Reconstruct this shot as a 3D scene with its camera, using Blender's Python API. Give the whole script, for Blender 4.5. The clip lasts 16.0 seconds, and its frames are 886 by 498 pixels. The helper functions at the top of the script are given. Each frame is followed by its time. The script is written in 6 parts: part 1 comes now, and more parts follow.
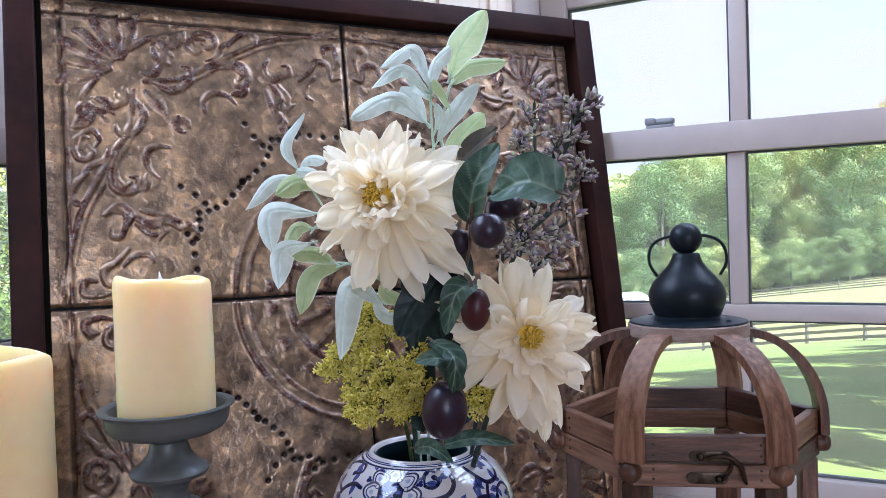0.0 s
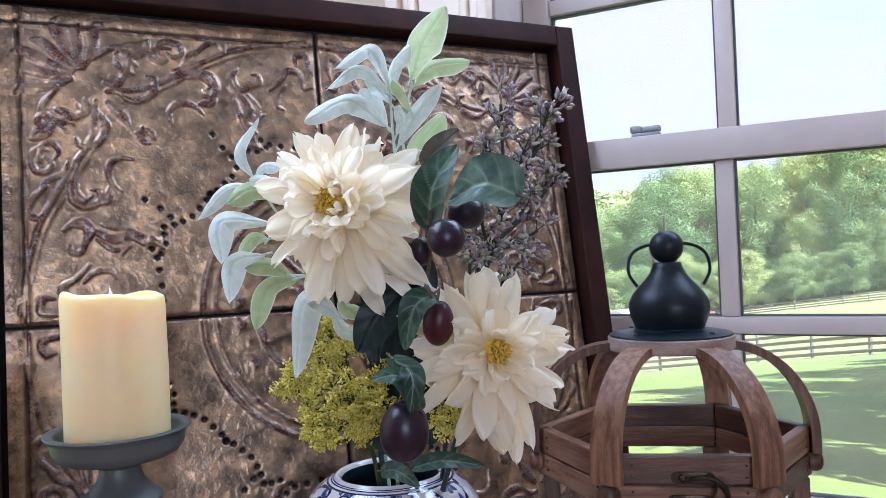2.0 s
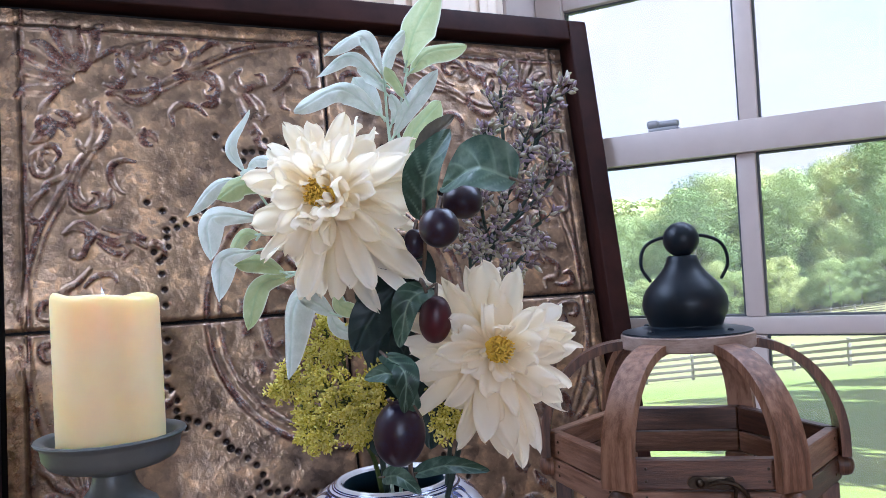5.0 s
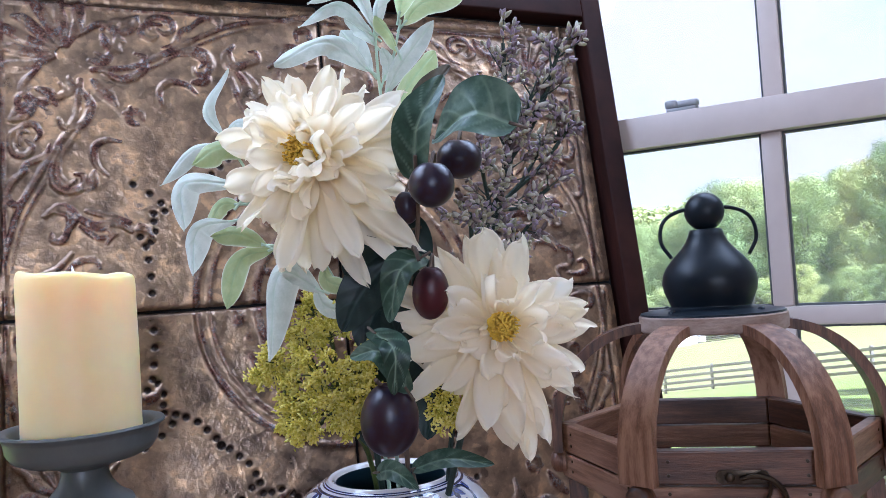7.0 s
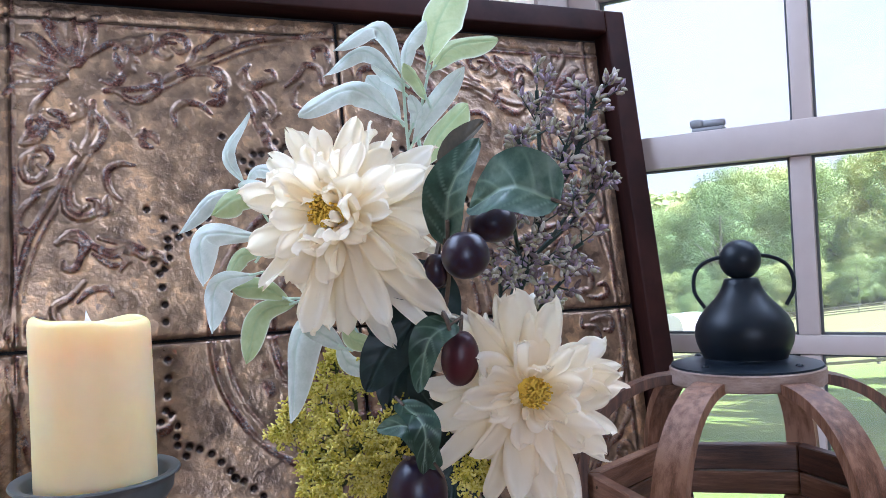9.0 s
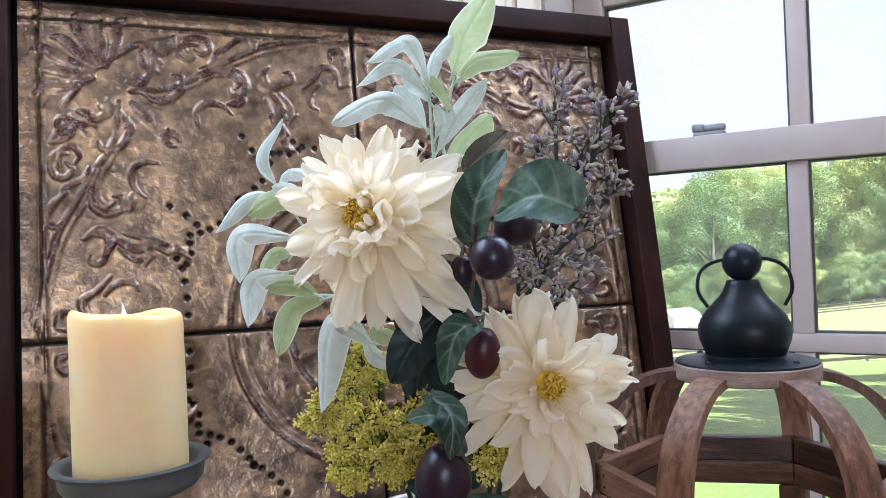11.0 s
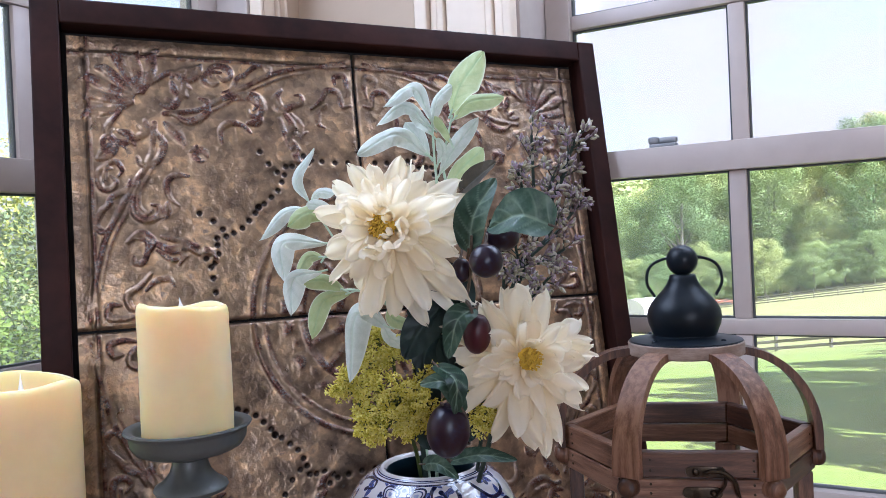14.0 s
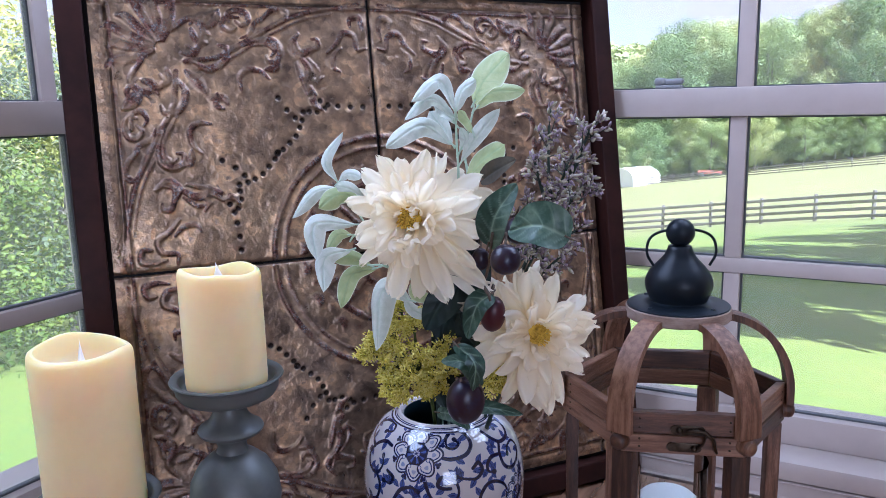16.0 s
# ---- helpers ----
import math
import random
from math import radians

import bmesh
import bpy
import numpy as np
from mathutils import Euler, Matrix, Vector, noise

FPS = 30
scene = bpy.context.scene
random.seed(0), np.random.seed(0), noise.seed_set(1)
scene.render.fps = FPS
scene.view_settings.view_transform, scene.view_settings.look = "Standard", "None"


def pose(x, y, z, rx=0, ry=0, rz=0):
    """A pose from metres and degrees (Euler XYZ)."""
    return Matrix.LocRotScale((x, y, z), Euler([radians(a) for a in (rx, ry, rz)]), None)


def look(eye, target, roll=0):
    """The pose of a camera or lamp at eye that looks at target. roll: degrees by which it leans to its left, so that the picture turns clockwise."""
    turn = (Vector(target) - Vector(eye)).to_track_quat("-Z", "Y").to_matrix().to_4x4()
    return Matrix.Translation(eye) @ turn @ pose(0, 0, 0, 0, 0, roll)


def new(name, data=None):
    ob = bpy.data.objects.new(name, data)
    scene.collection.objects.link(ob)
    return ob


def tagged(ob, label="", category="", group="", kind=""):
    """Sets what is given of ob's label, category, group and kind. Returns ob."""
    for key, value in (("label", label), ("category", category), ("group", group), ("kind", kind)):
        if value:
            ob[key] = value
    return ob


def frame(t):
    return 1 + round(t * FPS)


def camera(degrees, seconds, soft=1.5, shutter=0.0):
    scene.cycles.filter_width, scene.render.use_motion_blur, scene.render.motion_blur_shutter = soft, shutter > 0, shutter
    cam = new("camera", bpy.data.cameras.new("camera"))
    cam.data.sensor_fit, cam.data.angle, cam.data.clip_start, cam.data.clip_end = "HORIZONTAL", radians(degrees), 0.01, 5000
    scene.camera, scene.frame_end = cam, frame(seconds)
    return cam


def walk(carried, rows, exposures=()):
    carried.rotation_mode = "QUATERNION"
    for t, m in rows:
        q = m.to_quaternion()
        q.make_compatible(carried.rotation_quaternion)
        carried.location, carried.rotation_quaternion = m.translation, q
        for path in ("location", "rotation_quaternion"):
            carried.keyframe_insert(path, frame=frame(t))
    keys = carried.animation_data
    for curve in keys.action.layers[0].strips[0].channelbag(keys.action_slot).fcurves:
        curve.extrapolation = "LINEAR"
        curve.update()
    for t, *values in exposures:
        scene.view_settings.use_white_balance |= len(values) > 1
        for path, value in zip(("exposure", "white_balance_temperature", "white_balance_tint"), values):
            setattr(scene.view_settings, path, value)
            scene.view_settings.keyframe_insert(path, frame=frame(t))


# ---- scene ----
cam = camera(59.5, 16.0, soft=0.85)
PATH = [
    (0, (0.006, -0.003, 1.147), (-0.057, 1.996, 1.107), -1.9),
    (0.5, (0.012, 0.003, 1.144), (-0.046, 2.001, 1.116), -2),
    (1, (0.017, 0.011, 1.141), (-0.037, 2.01, 1.13), -2.1),
    (1.5, (0.025, 0.02, 1.14), (-0.034, 2.019, 1.14), -2.2),
    (2, (0.032, 0.029, 1.14), (-0.036, 2.028, 1.147), -2.5),
    (2.5, (0.035, 0.034, 1.138), (-0.04, 2.032, 1.153), -2.7),
    (3, (0.04, 0.037, 1.138), (-0.045, 2.035, 1.155), -2.8),
    (3.5, (0.041, 0.037, 1.139), (-0.054, 2.034, 1.158), -2.9),
    (6, (0.054, 0.082, 1.114), (-0.113, 2.074, 1.176), -3.6),
    (6.5, (0.053, 0.097, 1.108), (-0.122, 2.088, 1.178), -3.7),
    (7, (0.056, 0.104, 1.104), (-0.124, 2.095, 1.171), -3.6),
    (7.5, (0.057, 0.11, 1.102), (-0.128, 2.1, 1.163), -3.5),
    (8, (0.055, 0.116, 1.106), (-0.136, 2.106, 1.163), -3.4),
    (8.5, (0.053, 0.119, 1.126), (-0.142, 2.109, 1.166), -3.1),
    (9, (0.044, 0.12, 1.147), (-0.154, 2.11, 1.171), -2.9),
    (11.5, (0.026, 0.075, 1.152), (-0.148, 2.067, 1.158), -2.1),
    (12, (0.022, 0.055, 1.144), (-0.136, 2.049, 1.163), -2.1),
    (12.5, (0.024, 0.026, 1.144), (-0.115, 2.021, 1.173), -2.2),
    (13, (0.021, -0.005, 1.144), (-0.104, 1.991, 1.174), -2.3),
    (13.5, (0.023, -0.024, 1.142), (-0.093, 1.972, 1.154), -2.4),
    (14, (0.019, -0.032, 1.162), (-0.091, 1.965, 1.142), -2.6),
    (14.5, (0.016, -0.042, 1.211), (-0.098, 1.951, 1.096), -2.5),
    (15, (0.01, -0.051, 1.249), (-0.102, 1.933, 1.02), -2),
    (15.5, (0.002, -0.063, 1.256), (-0.099, 1.91, 0.95), -1.7),
    (16, (0.0, -0.073, 1.259), (-0.093, 1.891, 0.891), -1.3),
]
walk(cam, [(t, look(eye, target, roll)) for t, eye, target, roll in PATH],
     [(0.0, 2.36, 4920, 15), (9.0, 2.43, 4850, 15), (11.5, 2.39, 5140, 12), (13.5, 2.34, 5130, 13), (16.0, 2.24, 4780, 20)])

# ---- world, sun, window light, exposure ----
SUN_AZ, SUN_EL = 128.0, 52.0          # degrees: where the sun stands, clockwise from +y, and its height
world = bpy.data.worlds.new("sky")
scene.world = world
world.use_nodes = True
wn = world.node_tree.nodes
wl = world.node_tree.links
sky = wn.new("ShaderNodeTexSky")
sky.sky_type, sky.sun_disc = "NISHITA", False
sky.sun_elevation, sky.sun_rotation = radians(SUN_EL), radians(SUN_AZ)
sky.dust_density, sky.ozone_density = 2.5, 1.0
wtc = wn.new("ShaderNodeTexCoord")
wmap = wn.new("ShaderNodeMapping")
wmap.inputs["Scale"].default_value = (1.0, 1.0, 2.6)
wl.new(wtc.outputs["Generated"], wmap.inputs["Vector"])
cloud = wn.new("ShaderNodeTexNoise")
cloud.inputs["Scale"].default_value, cloud.inputs["Detail"].default_value = 2.3, 7.0
wl.new(wmap.outputs["Vector"], cloud.inputs["Vector"])
cramp = wn.new("ShaderNodeValToRGB")
cramp.color_ramp.elements[0].position, cramp.color_ramp.elements[1].position = 0.25, 0.53
wl.new(cloud.outputs["Fac"], cramp.inputs["Fac"])
cmix = wn.new("ShaderNodeMixRGB")
cmix.inputs["Color2"].default_value = (2.52, 2.20, 2.18, 1)
wl.new(cramp.outputs["Color"], cmix.inputs["Fac"])
wl.new(sky.outputs["Color"], cmix.inputs["Color1"])
wl.new(cmix.outputs["Color"], wn["Background"].inputs["Color"])
wn["Background"].inputs["Strength"].default_value = 0.098

sun = new("sun", bpy.data.lights.new("sun", "SUN"))
sun.data.energy, sun.data.angle, sun.data.color = 5.0, radians(0.5), (1.0, 0.95, 0.86)
sa, se = radians(SUN_AZ), radians(SUN_EL)
sun.matrix_world = look((0, 0, 30), Vector((0, 0, 30)) - Vector((math.sin(sa) * math.cos(se), math.cos(sa) * math.cos(se), math.sin(se))))

# the room's corner; local x runs along the right wall, local -y along the left wall
ROOM = pose(-0.246, 1.241, 0, 0, 0, -26.0)


def opening_light(name, at, aim, w, h, watts, color=(1, 1, 1)):
    ob = new(name, bpy.data.lights.new(name, "AREA"))
    ob.data.shape, ob.data.size, ob.data.size_y, ob.data.energy, ob.data.color = "RECTANGLE", w, h, watts, color
    ob.matrix_world = look(ROOM @ Vector(at), ROOM @ Vector(aim))
    return ob


# added area lamps, standing in for sky light by both windows' upper panes
opening_light("daylight_fill", (0.95, -0.03, 1.90), (0.95, -1.0, 1.45), 1.0, 0.55, 2.7, (0.92, 0.96, 1.0))
opening_light("daylight_fill", (0.03, -0.85, 1.90), (1.0, -0.85, 1.45), 1.0, 0.55, 3.0, (0.92, 0.96, 1.0))
# unseen fill lamp in an assumed opening across the room, lifts the fronts
opening_light("daylight_fill", (2.75, -3.57, 1.5), (0.6, 0.0, 2.1), 1.2, 1.2, 7.2, (1.0, 0.97, 0.93))

# ---- materials ----


def mat(name, color, rough=0.5, metal=0.0, **more):
    m = bpy.data.materials.new(name)
    m.use_nodes = True
    b = m.node_tree.nodes["Principled BSDF"]
    b.inputs["Base Color"].default_value = (*color, 1)
    b.inputs["Roughness"].default_value, b.inputs["Metallic"].default_value = rough, metal
    for key, value in more.items():
        b.inputs["Specular IOR Level" if key == "specular_ior_level" else {"coat_ior": "Coat IOR"}.get(key, key.replace("_", " ").title())].default_value = value
    return m


def nodes_of(m):
    t = m.node_tree
    return t.nodes, t.links, t.nodes["Principled BSDF"]


def ramp(n, stops):
    r = n.new("ShaderNodeValToRGB")
    r.color_ramp.elements[0].position, r.color_ramp.elements[0].color = stops[0][0], (*stops[0][1], 1)
    r.color_ramp.elements[1].position, r.color_ramp.elements[1].color = stops[-1][0], (*stops[-1][1], 1)
    for p, c in stops[1:-1]:
        r.color_ramp.elements.new(p).color = (*c, 1)
    return r


def noise_tex(n, l, scale, detail=4.0, stretch=(1, 1, 1), rough=0.55, coords="Object"):
    tc, mp, tx = n.new("ShaderNodeTexCoord"), n.new("ShaderNodeMapping"), n.new("ShaderNodeTexNoise")
    mp.inputs["Scale"].default_value = stretch
    tx.inputs["Scale"].default_value, tx.inputs["Detail"].default_value, tx.inputs["Roughness"].default_value = scale, detail, rough
    l.new(tc.outputs[coords], mp.inputs["Vector"])
    l.new(mp.outputs["Vector"], tx.inputs["Vector"])
    return tx


def bump(n, l, b, tex, strength, distance):
    bp = n.new("ShaderNodeBump")
    bp.inputs["Strength"].default_value, bp.inputs["Distance"].default_value = strength, distance
    l.new(tex.outputs[0], bp.inputs["Height"])
    l.new(bp.outputs["Normal"], b.inputs["Normal"])
    return bp


def varied(name, stops, scale, rough=0.5, metal=0.0, stretch=(1, 1, 1), bump_by=0.2, bump_at=0.001, fine=6.0, per_object=0.0, **more):
    """A surface whose colour wanders through stops by noise, with fine relief."""
    m = mat(name, stops[0][1], rough, metal, **more)
    n, l, b = nodes_of(m)
    big = noise_tex(n, l, scale, 5.0, stretch)
    small = noise_tex(n, l, scale * fine, 4.0, stretch)
    mixed = n.new("ShaderNodeMath")
    mixed.operation = "MULTIPLY_ADD"
    mixed.inputs[1].default_value = 0.35
    l.new(small.outputs["Fac"], mixed.inputs[0])
    sub = n.new("ShaderNodeMath")
    sub.operation = "SUBTRACT"
    sub.inputs[1].default_value = 0.175
    l.new(big.outputs["Fac"], sub.inputs[0])
    l.new(sub.outputs[0], mixed.inputs[2])
    src = mixed
    if per_object:
        info, add = n.new("ShaderNodeObjectInfo"), n.new("ShaderNodeMath")
        add.operation = "MULTIPLY_ADD"
        add.inputs[1].default_value = per_object
        l.new(info.outputs["Random"], add.inputs[0])
        l.new(mixed.outputs[0], add.inputs[2])
        off = n.new("ShaderNodeMath")
        off.operation = "SUBTRACT"
        off.inputs[1].default_value = per_object / 2
        l.new(add.outputs[0], off.inputs[0])
        src = off
    r = ramp(n, stops)
    l.new(src.outputs[0], r.inputs["Fac"])
    l.new(r.outputs["Color"], b.inputs["Base Color"])
    if bump_by:
        bump(n, l, b, small, bump_by, bump_at)
    return m


M_WHITE = varied("white_paint", [(0.3, (0.445, 0.375, 0.342)), (0.7, (0.515, 0.44, 0.402))], 8, 0.42, bump_by=0.06)
M_WALL = varied("cream_wall_paint", [(0.3, (0.50, 0.385, 0.285)), (0.7, (0.55, 0.43, 0.325))], 5, 0.8, bump_by=0.1)
M_CASING = varied("warm_beige_trim_paint", [(0.3, (0.72, 0.59, 0.47)), (0.7, (0.80, 0.67, 0.54))], 6, 0.5, bump_by=0.06)
M_CEIL = varied("ceiling_paint", [(0.3, (0.82, 0.80, 0.77)), (0.7, (0.86, 0.84, 0.81))], 4, 0.85)
M_FLOOR = varied("oak_floor", [(0.3, (0.20, 0.11, 0.055)), (0.7, (0.34, 0.20, 0.10))], 6, 0.35, stretch=(1, 12, 1))
M_TABLE = varied("polished_tabletop", [(0.3, (0.20, 0.105, 0.06)), (0.7, (0.32, 0.18, 0.11))], 9, 0.06, stretch=(12, 1, 1), bump_by=0.02, coat_weight=1.0, coat_roughness=0.03, coat_ior=1.9)
M_GASKET = mat("dark_gasket", (0.09, 0.095, 0.10), 0.6)
M_BRASS_DARK = varied("aged_bronze_metal", [(0.3, (0.02, 0.015, 0.011)), (0.7, (0.075, 0.052, 0.033))], 60, 0.33, 0.9)
M_LATCH = mat("grey_latch_metal", (0.26, 0.26, 0.27), 0.5, 0.3)
M_FRAME = varied("dark_mahogany_stain", [(0.25, (0.012, 0.004, 0.0035)), (0.75, (0.038, 0.012, 0.009))], 14, 0.55, stretch=(1, 1, 9), bump_by=0.15, bump_at=0.0006, specular_ior_level=0.14)
M_BACKING = mat("black_backing", (0.012, 0.011, 0.012), 0.9)


def glass_mat(name, tint=(1, 1, 1), rough=0.0, haze=0.0, ior=1.35):
    """Thin pane: clear, with gloss by Fresnel."""
    m = bpy.data.materials.new(name)
    m.use_nodes = True
    n, l = m.node_tree.nodes, m.node_tree.links
    n.remove(n["Principled BSDF"])
    tr, gl, fr, mx = n.new("ShaderNodeBsdfTransparent"), n.new("ShaderNodeBsdfGlossy"), n.new("ShaderNodeFresnel"), n.new("ShaderNodeMixShader")
    tr.inputs["Color"].default_value = (*tint, 1)
    gl.inputs["Roughness"].default_value = rough
    fr.inputs["IOR"].default_value = ior
    l.new(fr.outputs[0], mx.inputs[0])
    l.new(tr.outputs[0], mx.inputs[1])
    l.new(gl.outputs[0], mx.inputs[2])
    out = mx
    # translucent film on the pane, standing in for outdoor haze and glare
    if haze:
        film, veil, dm = n.new("ShaderNodeBsdfTranslucent"), n.new("ShaderNodeMixShader"), noise_tex(n, l, 14.0, 5.0)
        film.inputs["Color"].default_value = (0.95, 0.94, 0.94, 1)
        amount = n.new("ShaderNodeMapRange")
        amount.inputs["To Min"].default_value, amount.inputs["To Max"].default_value = haze * 0.7, haze * 1.3
        l.new(dm.outputs["Fac"], amount.inputs["Value"])
        l.new(amount.outputs["Result"], veil.inputs[0])
        l.new(mx.outputs[0], veil.inputs[1])
        l.new(film.outputs[0], veil.inputs[2])
        out = veil
    l.new(out.outputs[0], n["Material Output"].inputs["Surface"])
    return m


M_PANE = glass_mat("hazed_window_glass", (0.98, 0.98, 0.975), haze=0.105)
M_JARGLASS = glass_mat("clear_glass", (0.975, 0.99, 0.985), ior=1.16)

# ---- mesh helpers ----


def mesh_object(name, bm, material, smooth=True):
    me = bpy.data.meshes.new(name)
    bm.normal_update()
    bm.to_mesh(me)
    bm.free()
    if smooth:
        me.polygons.foreach_set("use_smooth", [True] * len(me.polygons))
        me.set_sharp_from_angle(angle=radians(40))
    for one in material if isinstance(material, (list, tuple)) else (material,):
        me.materials.append(one)
    return new(name, me)


def part(name, bm, material, parent, label="", smooth=True, m=None):
    ob = mesh_object(name, bm, material, smooth)
    ob.parent = parent
    if m is not None:
        ob.matrix_local = m
    return tagged(ob, label)


def shared(name, mesh, parent, m, label=""):
    """Another object on the same mesh."""
    ob = new(name, mesh)
    ob.parent = parent
    ob.matrix_local = m
    return tagged(ob, label)


def thing(name, label, category, m=None, group="", kind=""):
    ob = new(name)
    ob.empty_display_size = 0.02
    ob.matrix_world = m if m is not None else Matrix()
    return tagged(ob, label, category, group, kind)


def box(bm, x0, x1, y0, y1, z0, z1, bevel=0.0, segments=2):
    made = bmesh.ops.create_cube(bm, size=1.0, matrix=Matrix.LocRotScale(((x0 + x1) / 2, (y0 + y1) / 2, (z0 + z1) / 2), None, (x1 - x0, y1 - y0, z1 - z0)))
    if bevel:
        edges = {e for v in made["verts"] for e in v.link_edges}
        bmesh.ops.bevel(bm, geom=list(edges), offset=bevel, segments=segments, profile=0.6, affect="EDGES")
    return bm


def boxed(*args, **kw):
    return box(bmesh.new(), *args, **kw)


def lathe(bm, profile, segs=48, closed=False):
    """Turns (radius, z) pairs round the z axis."""
    rings = []
    for r, z in profile:
        if r < 1e-6:
            rings.append([bm.verts.new((0, 0, z))])
        else:
            rings.append([bm.verts.new((r * math.cos(2 * math.pi * k / segs), r * math.sin(2 * math.pi * k / segs), z)) for k in range(segs)])
    pairs = list(zip(rings, rings[1:])) + ([(rings[-1], rings[0])] if closed else [])
    for a, b in pairs:
        for k in range(segs):
            j = (k + 1) % segs
            if len(a) == 1 and len(b) == 1:
                continue
            if len(a) == 1:
                bm.faces.new((a[0], b[j], b[k]))
            elif len(b) == 1:
                bm.faces.new((a[k], a[j], b[0]))
            else:
                bm.faces.new((a[k], a[j], b[j], b[k]))
    return bm


def spline(points, n):
    """Points along a smooth curve through the given ones."""
    p = [Vector(q) for q in points]
    p = [2 * p[0] - p[1], *p, 2 * p[-1] - p[-2]]
    out = []
    spans = len(p) - 3
    for i in range(n):
        s = i / (n - 1) * spans
        k = min(int(s), spans - 1)
        t = s - k
        a, b, c, d = p[k:k + 4]
        out.append(0.5 * (2 * b + (c - a) * t + (2 * a - 5 * b + 4 * c - d) * t * t + (3 * b - a - 3 * c + d) * t ** 3))
    return out


def tube(bm, points, radii, segs=8, caps=True):
    """A round bar along points."""
    pts = [Vector(p) for p in points]
    n = len(pts)
    rad = [radii] * n if isinstance(radii, (int, float)) else radii
    side = None
    rings = []
    for i, p in enumerate(pts):
        way = (pts[min(i + 1, n - 1)] - pts[max(i - 1, 0)]).normalized()
        if side is None:
            side = way.orthogonal().normalized()
        side = (side - way * side.dot(way)).normalized()
        up = way.cross(side)
        rings.append([bm.verts.new(p + rad[i] * (math.cos(2 * math.pi * k / segs) * side + math.sin(2 * math.pi * k / segs) * up)) for k in range(segs)])
    for a, b in zip(rings, rings[1:]):
        for k in range(segs):
            j = (k + 1) % segs
            bm.faces.new((a[k], a[j], b[j], b[k]))
    if caps:
        bm.faces.new(rings[0][::-1])
        bm.faces.new(rings[-1])
    return bm


def grid_mesh(name, verts, nu, nv, material, loop_u=False):
    """A mesh from an nv x nu array of points."""
    idx = np.arange(nu * nv).reshape(nv, nu)
    a, b = idx[:-1, :-1], idx[:-1, 1:]
    c, d = idx[1:, 1:], idx[1:, :-1]
    faces = np.stack([a, b, c, d], -1).reshape(-1, 4)
    if loop_u:
        extra = np.stack([idx[:-1, -1], idx[:-1, 0], idx[1:, 0], idx[1:, -1]], -1)
        faces = np.concatenate([faces, extra])
    me = bpy.data.meshes.new(name)
    me.from_pydata(np.asarray(verts).reshape(-1, 3).tolist(), [], faces.tolist())
    me.polygons.foreach_set("use_smooth", [True] * len(me.polygons))
    me.materials.append(material)
    return me


def paint(me, name, values):
    """A scalar per vertex for the material."""
    at = me.attributes.new(name, "FLOAT", "POINT")
    at.data.foreach_set("value", np.asarray(values, dtype=np.float32).ravel())


# ---- the room ----


def structure(name, bm, material, label, category, m=ROOM, smooth=False):
    ob = mesh_object(name, bm, material, smooth)
    ob.matrix_world = m
    return tagged(ob, label, category, kind="structure")


FAR = 3.6
CEIL = 2.5
structure("floor", boxed(-0.2, FAR + 0.2, -FAR - 0.2, 0.2, -0.1, 0.0), M_FLOOR, "brown oak plank floor of the room", "floor")
structure("ceiling", boxed(-0.2, FAR + 0.2, -FAR - 0.2, 0.2, CEIL, CEIL + 0.1), M_CEIL, "plain off-white painted ceiling", "ceiling")

# inner faces: local y = -0.055 (right wall) and x = 0.012 (left wall)


def wall_with_hole(name, axis, near, far, start, end, hole, label):
    """axis 'x': runs along local x between y = near and far; 'y': along local y between x = near and far."""
    a, b, z0, z1 = hole
    bm = bmesh.new()
    for p, q, c, d in ((start, a, 0, CEIL), (b, end, 0, CEIL), (a, b, 0, z0), (a, b, z1, CEIL)):
        if q - p > 1e-4:
            if axis == "x":
                box(bm, p, q, near, far, c, d)
            else:
                box(bm, near, far, p, q, c, d)
    return structure(name, bm, M_WALL, label, "wall")


R_GL, R_GR = 0.425, 1.340          # glass of the right window, outer sides
L_GL, L_GR = -1.293, -0.210        # glass of the left window along local y
Z_BOT, Z_TOP = 0.800, 1.710
wall_with_hole("wall_right", "x", -0.055, 0.12, -0.12, FAR + 0.12, (R_GL - 0.055, R_GR + 0.055, Z_BOT, Z_TOP + 0.35), "warm cream painted wall with a sash window")
wall_with_hole("wall_left", "y", -0.12, 0.012, -FAR - 0.12, -0.055, (L_GL - 0.055, L_GR + 0.055, Z_BOT, Z_TOP + 0.35), "warm cream painted wall with a sash window")
# the opening in the back wall is assumed; the fill lamp sits in it
wall_with_hole("wall_back", "x", -FAR - 0.12, -FAR, -0.12, FAR + 0.12, (2.1, 3.4, 0.85, 2.15), "warm cream painted wall across the room")
structure("wall_side", boxed(FAR, FAR + 0.12, -FAR, -0.055, 0, CEIL), M_WALL, "plain warm cream painted wall across the room", "wall")


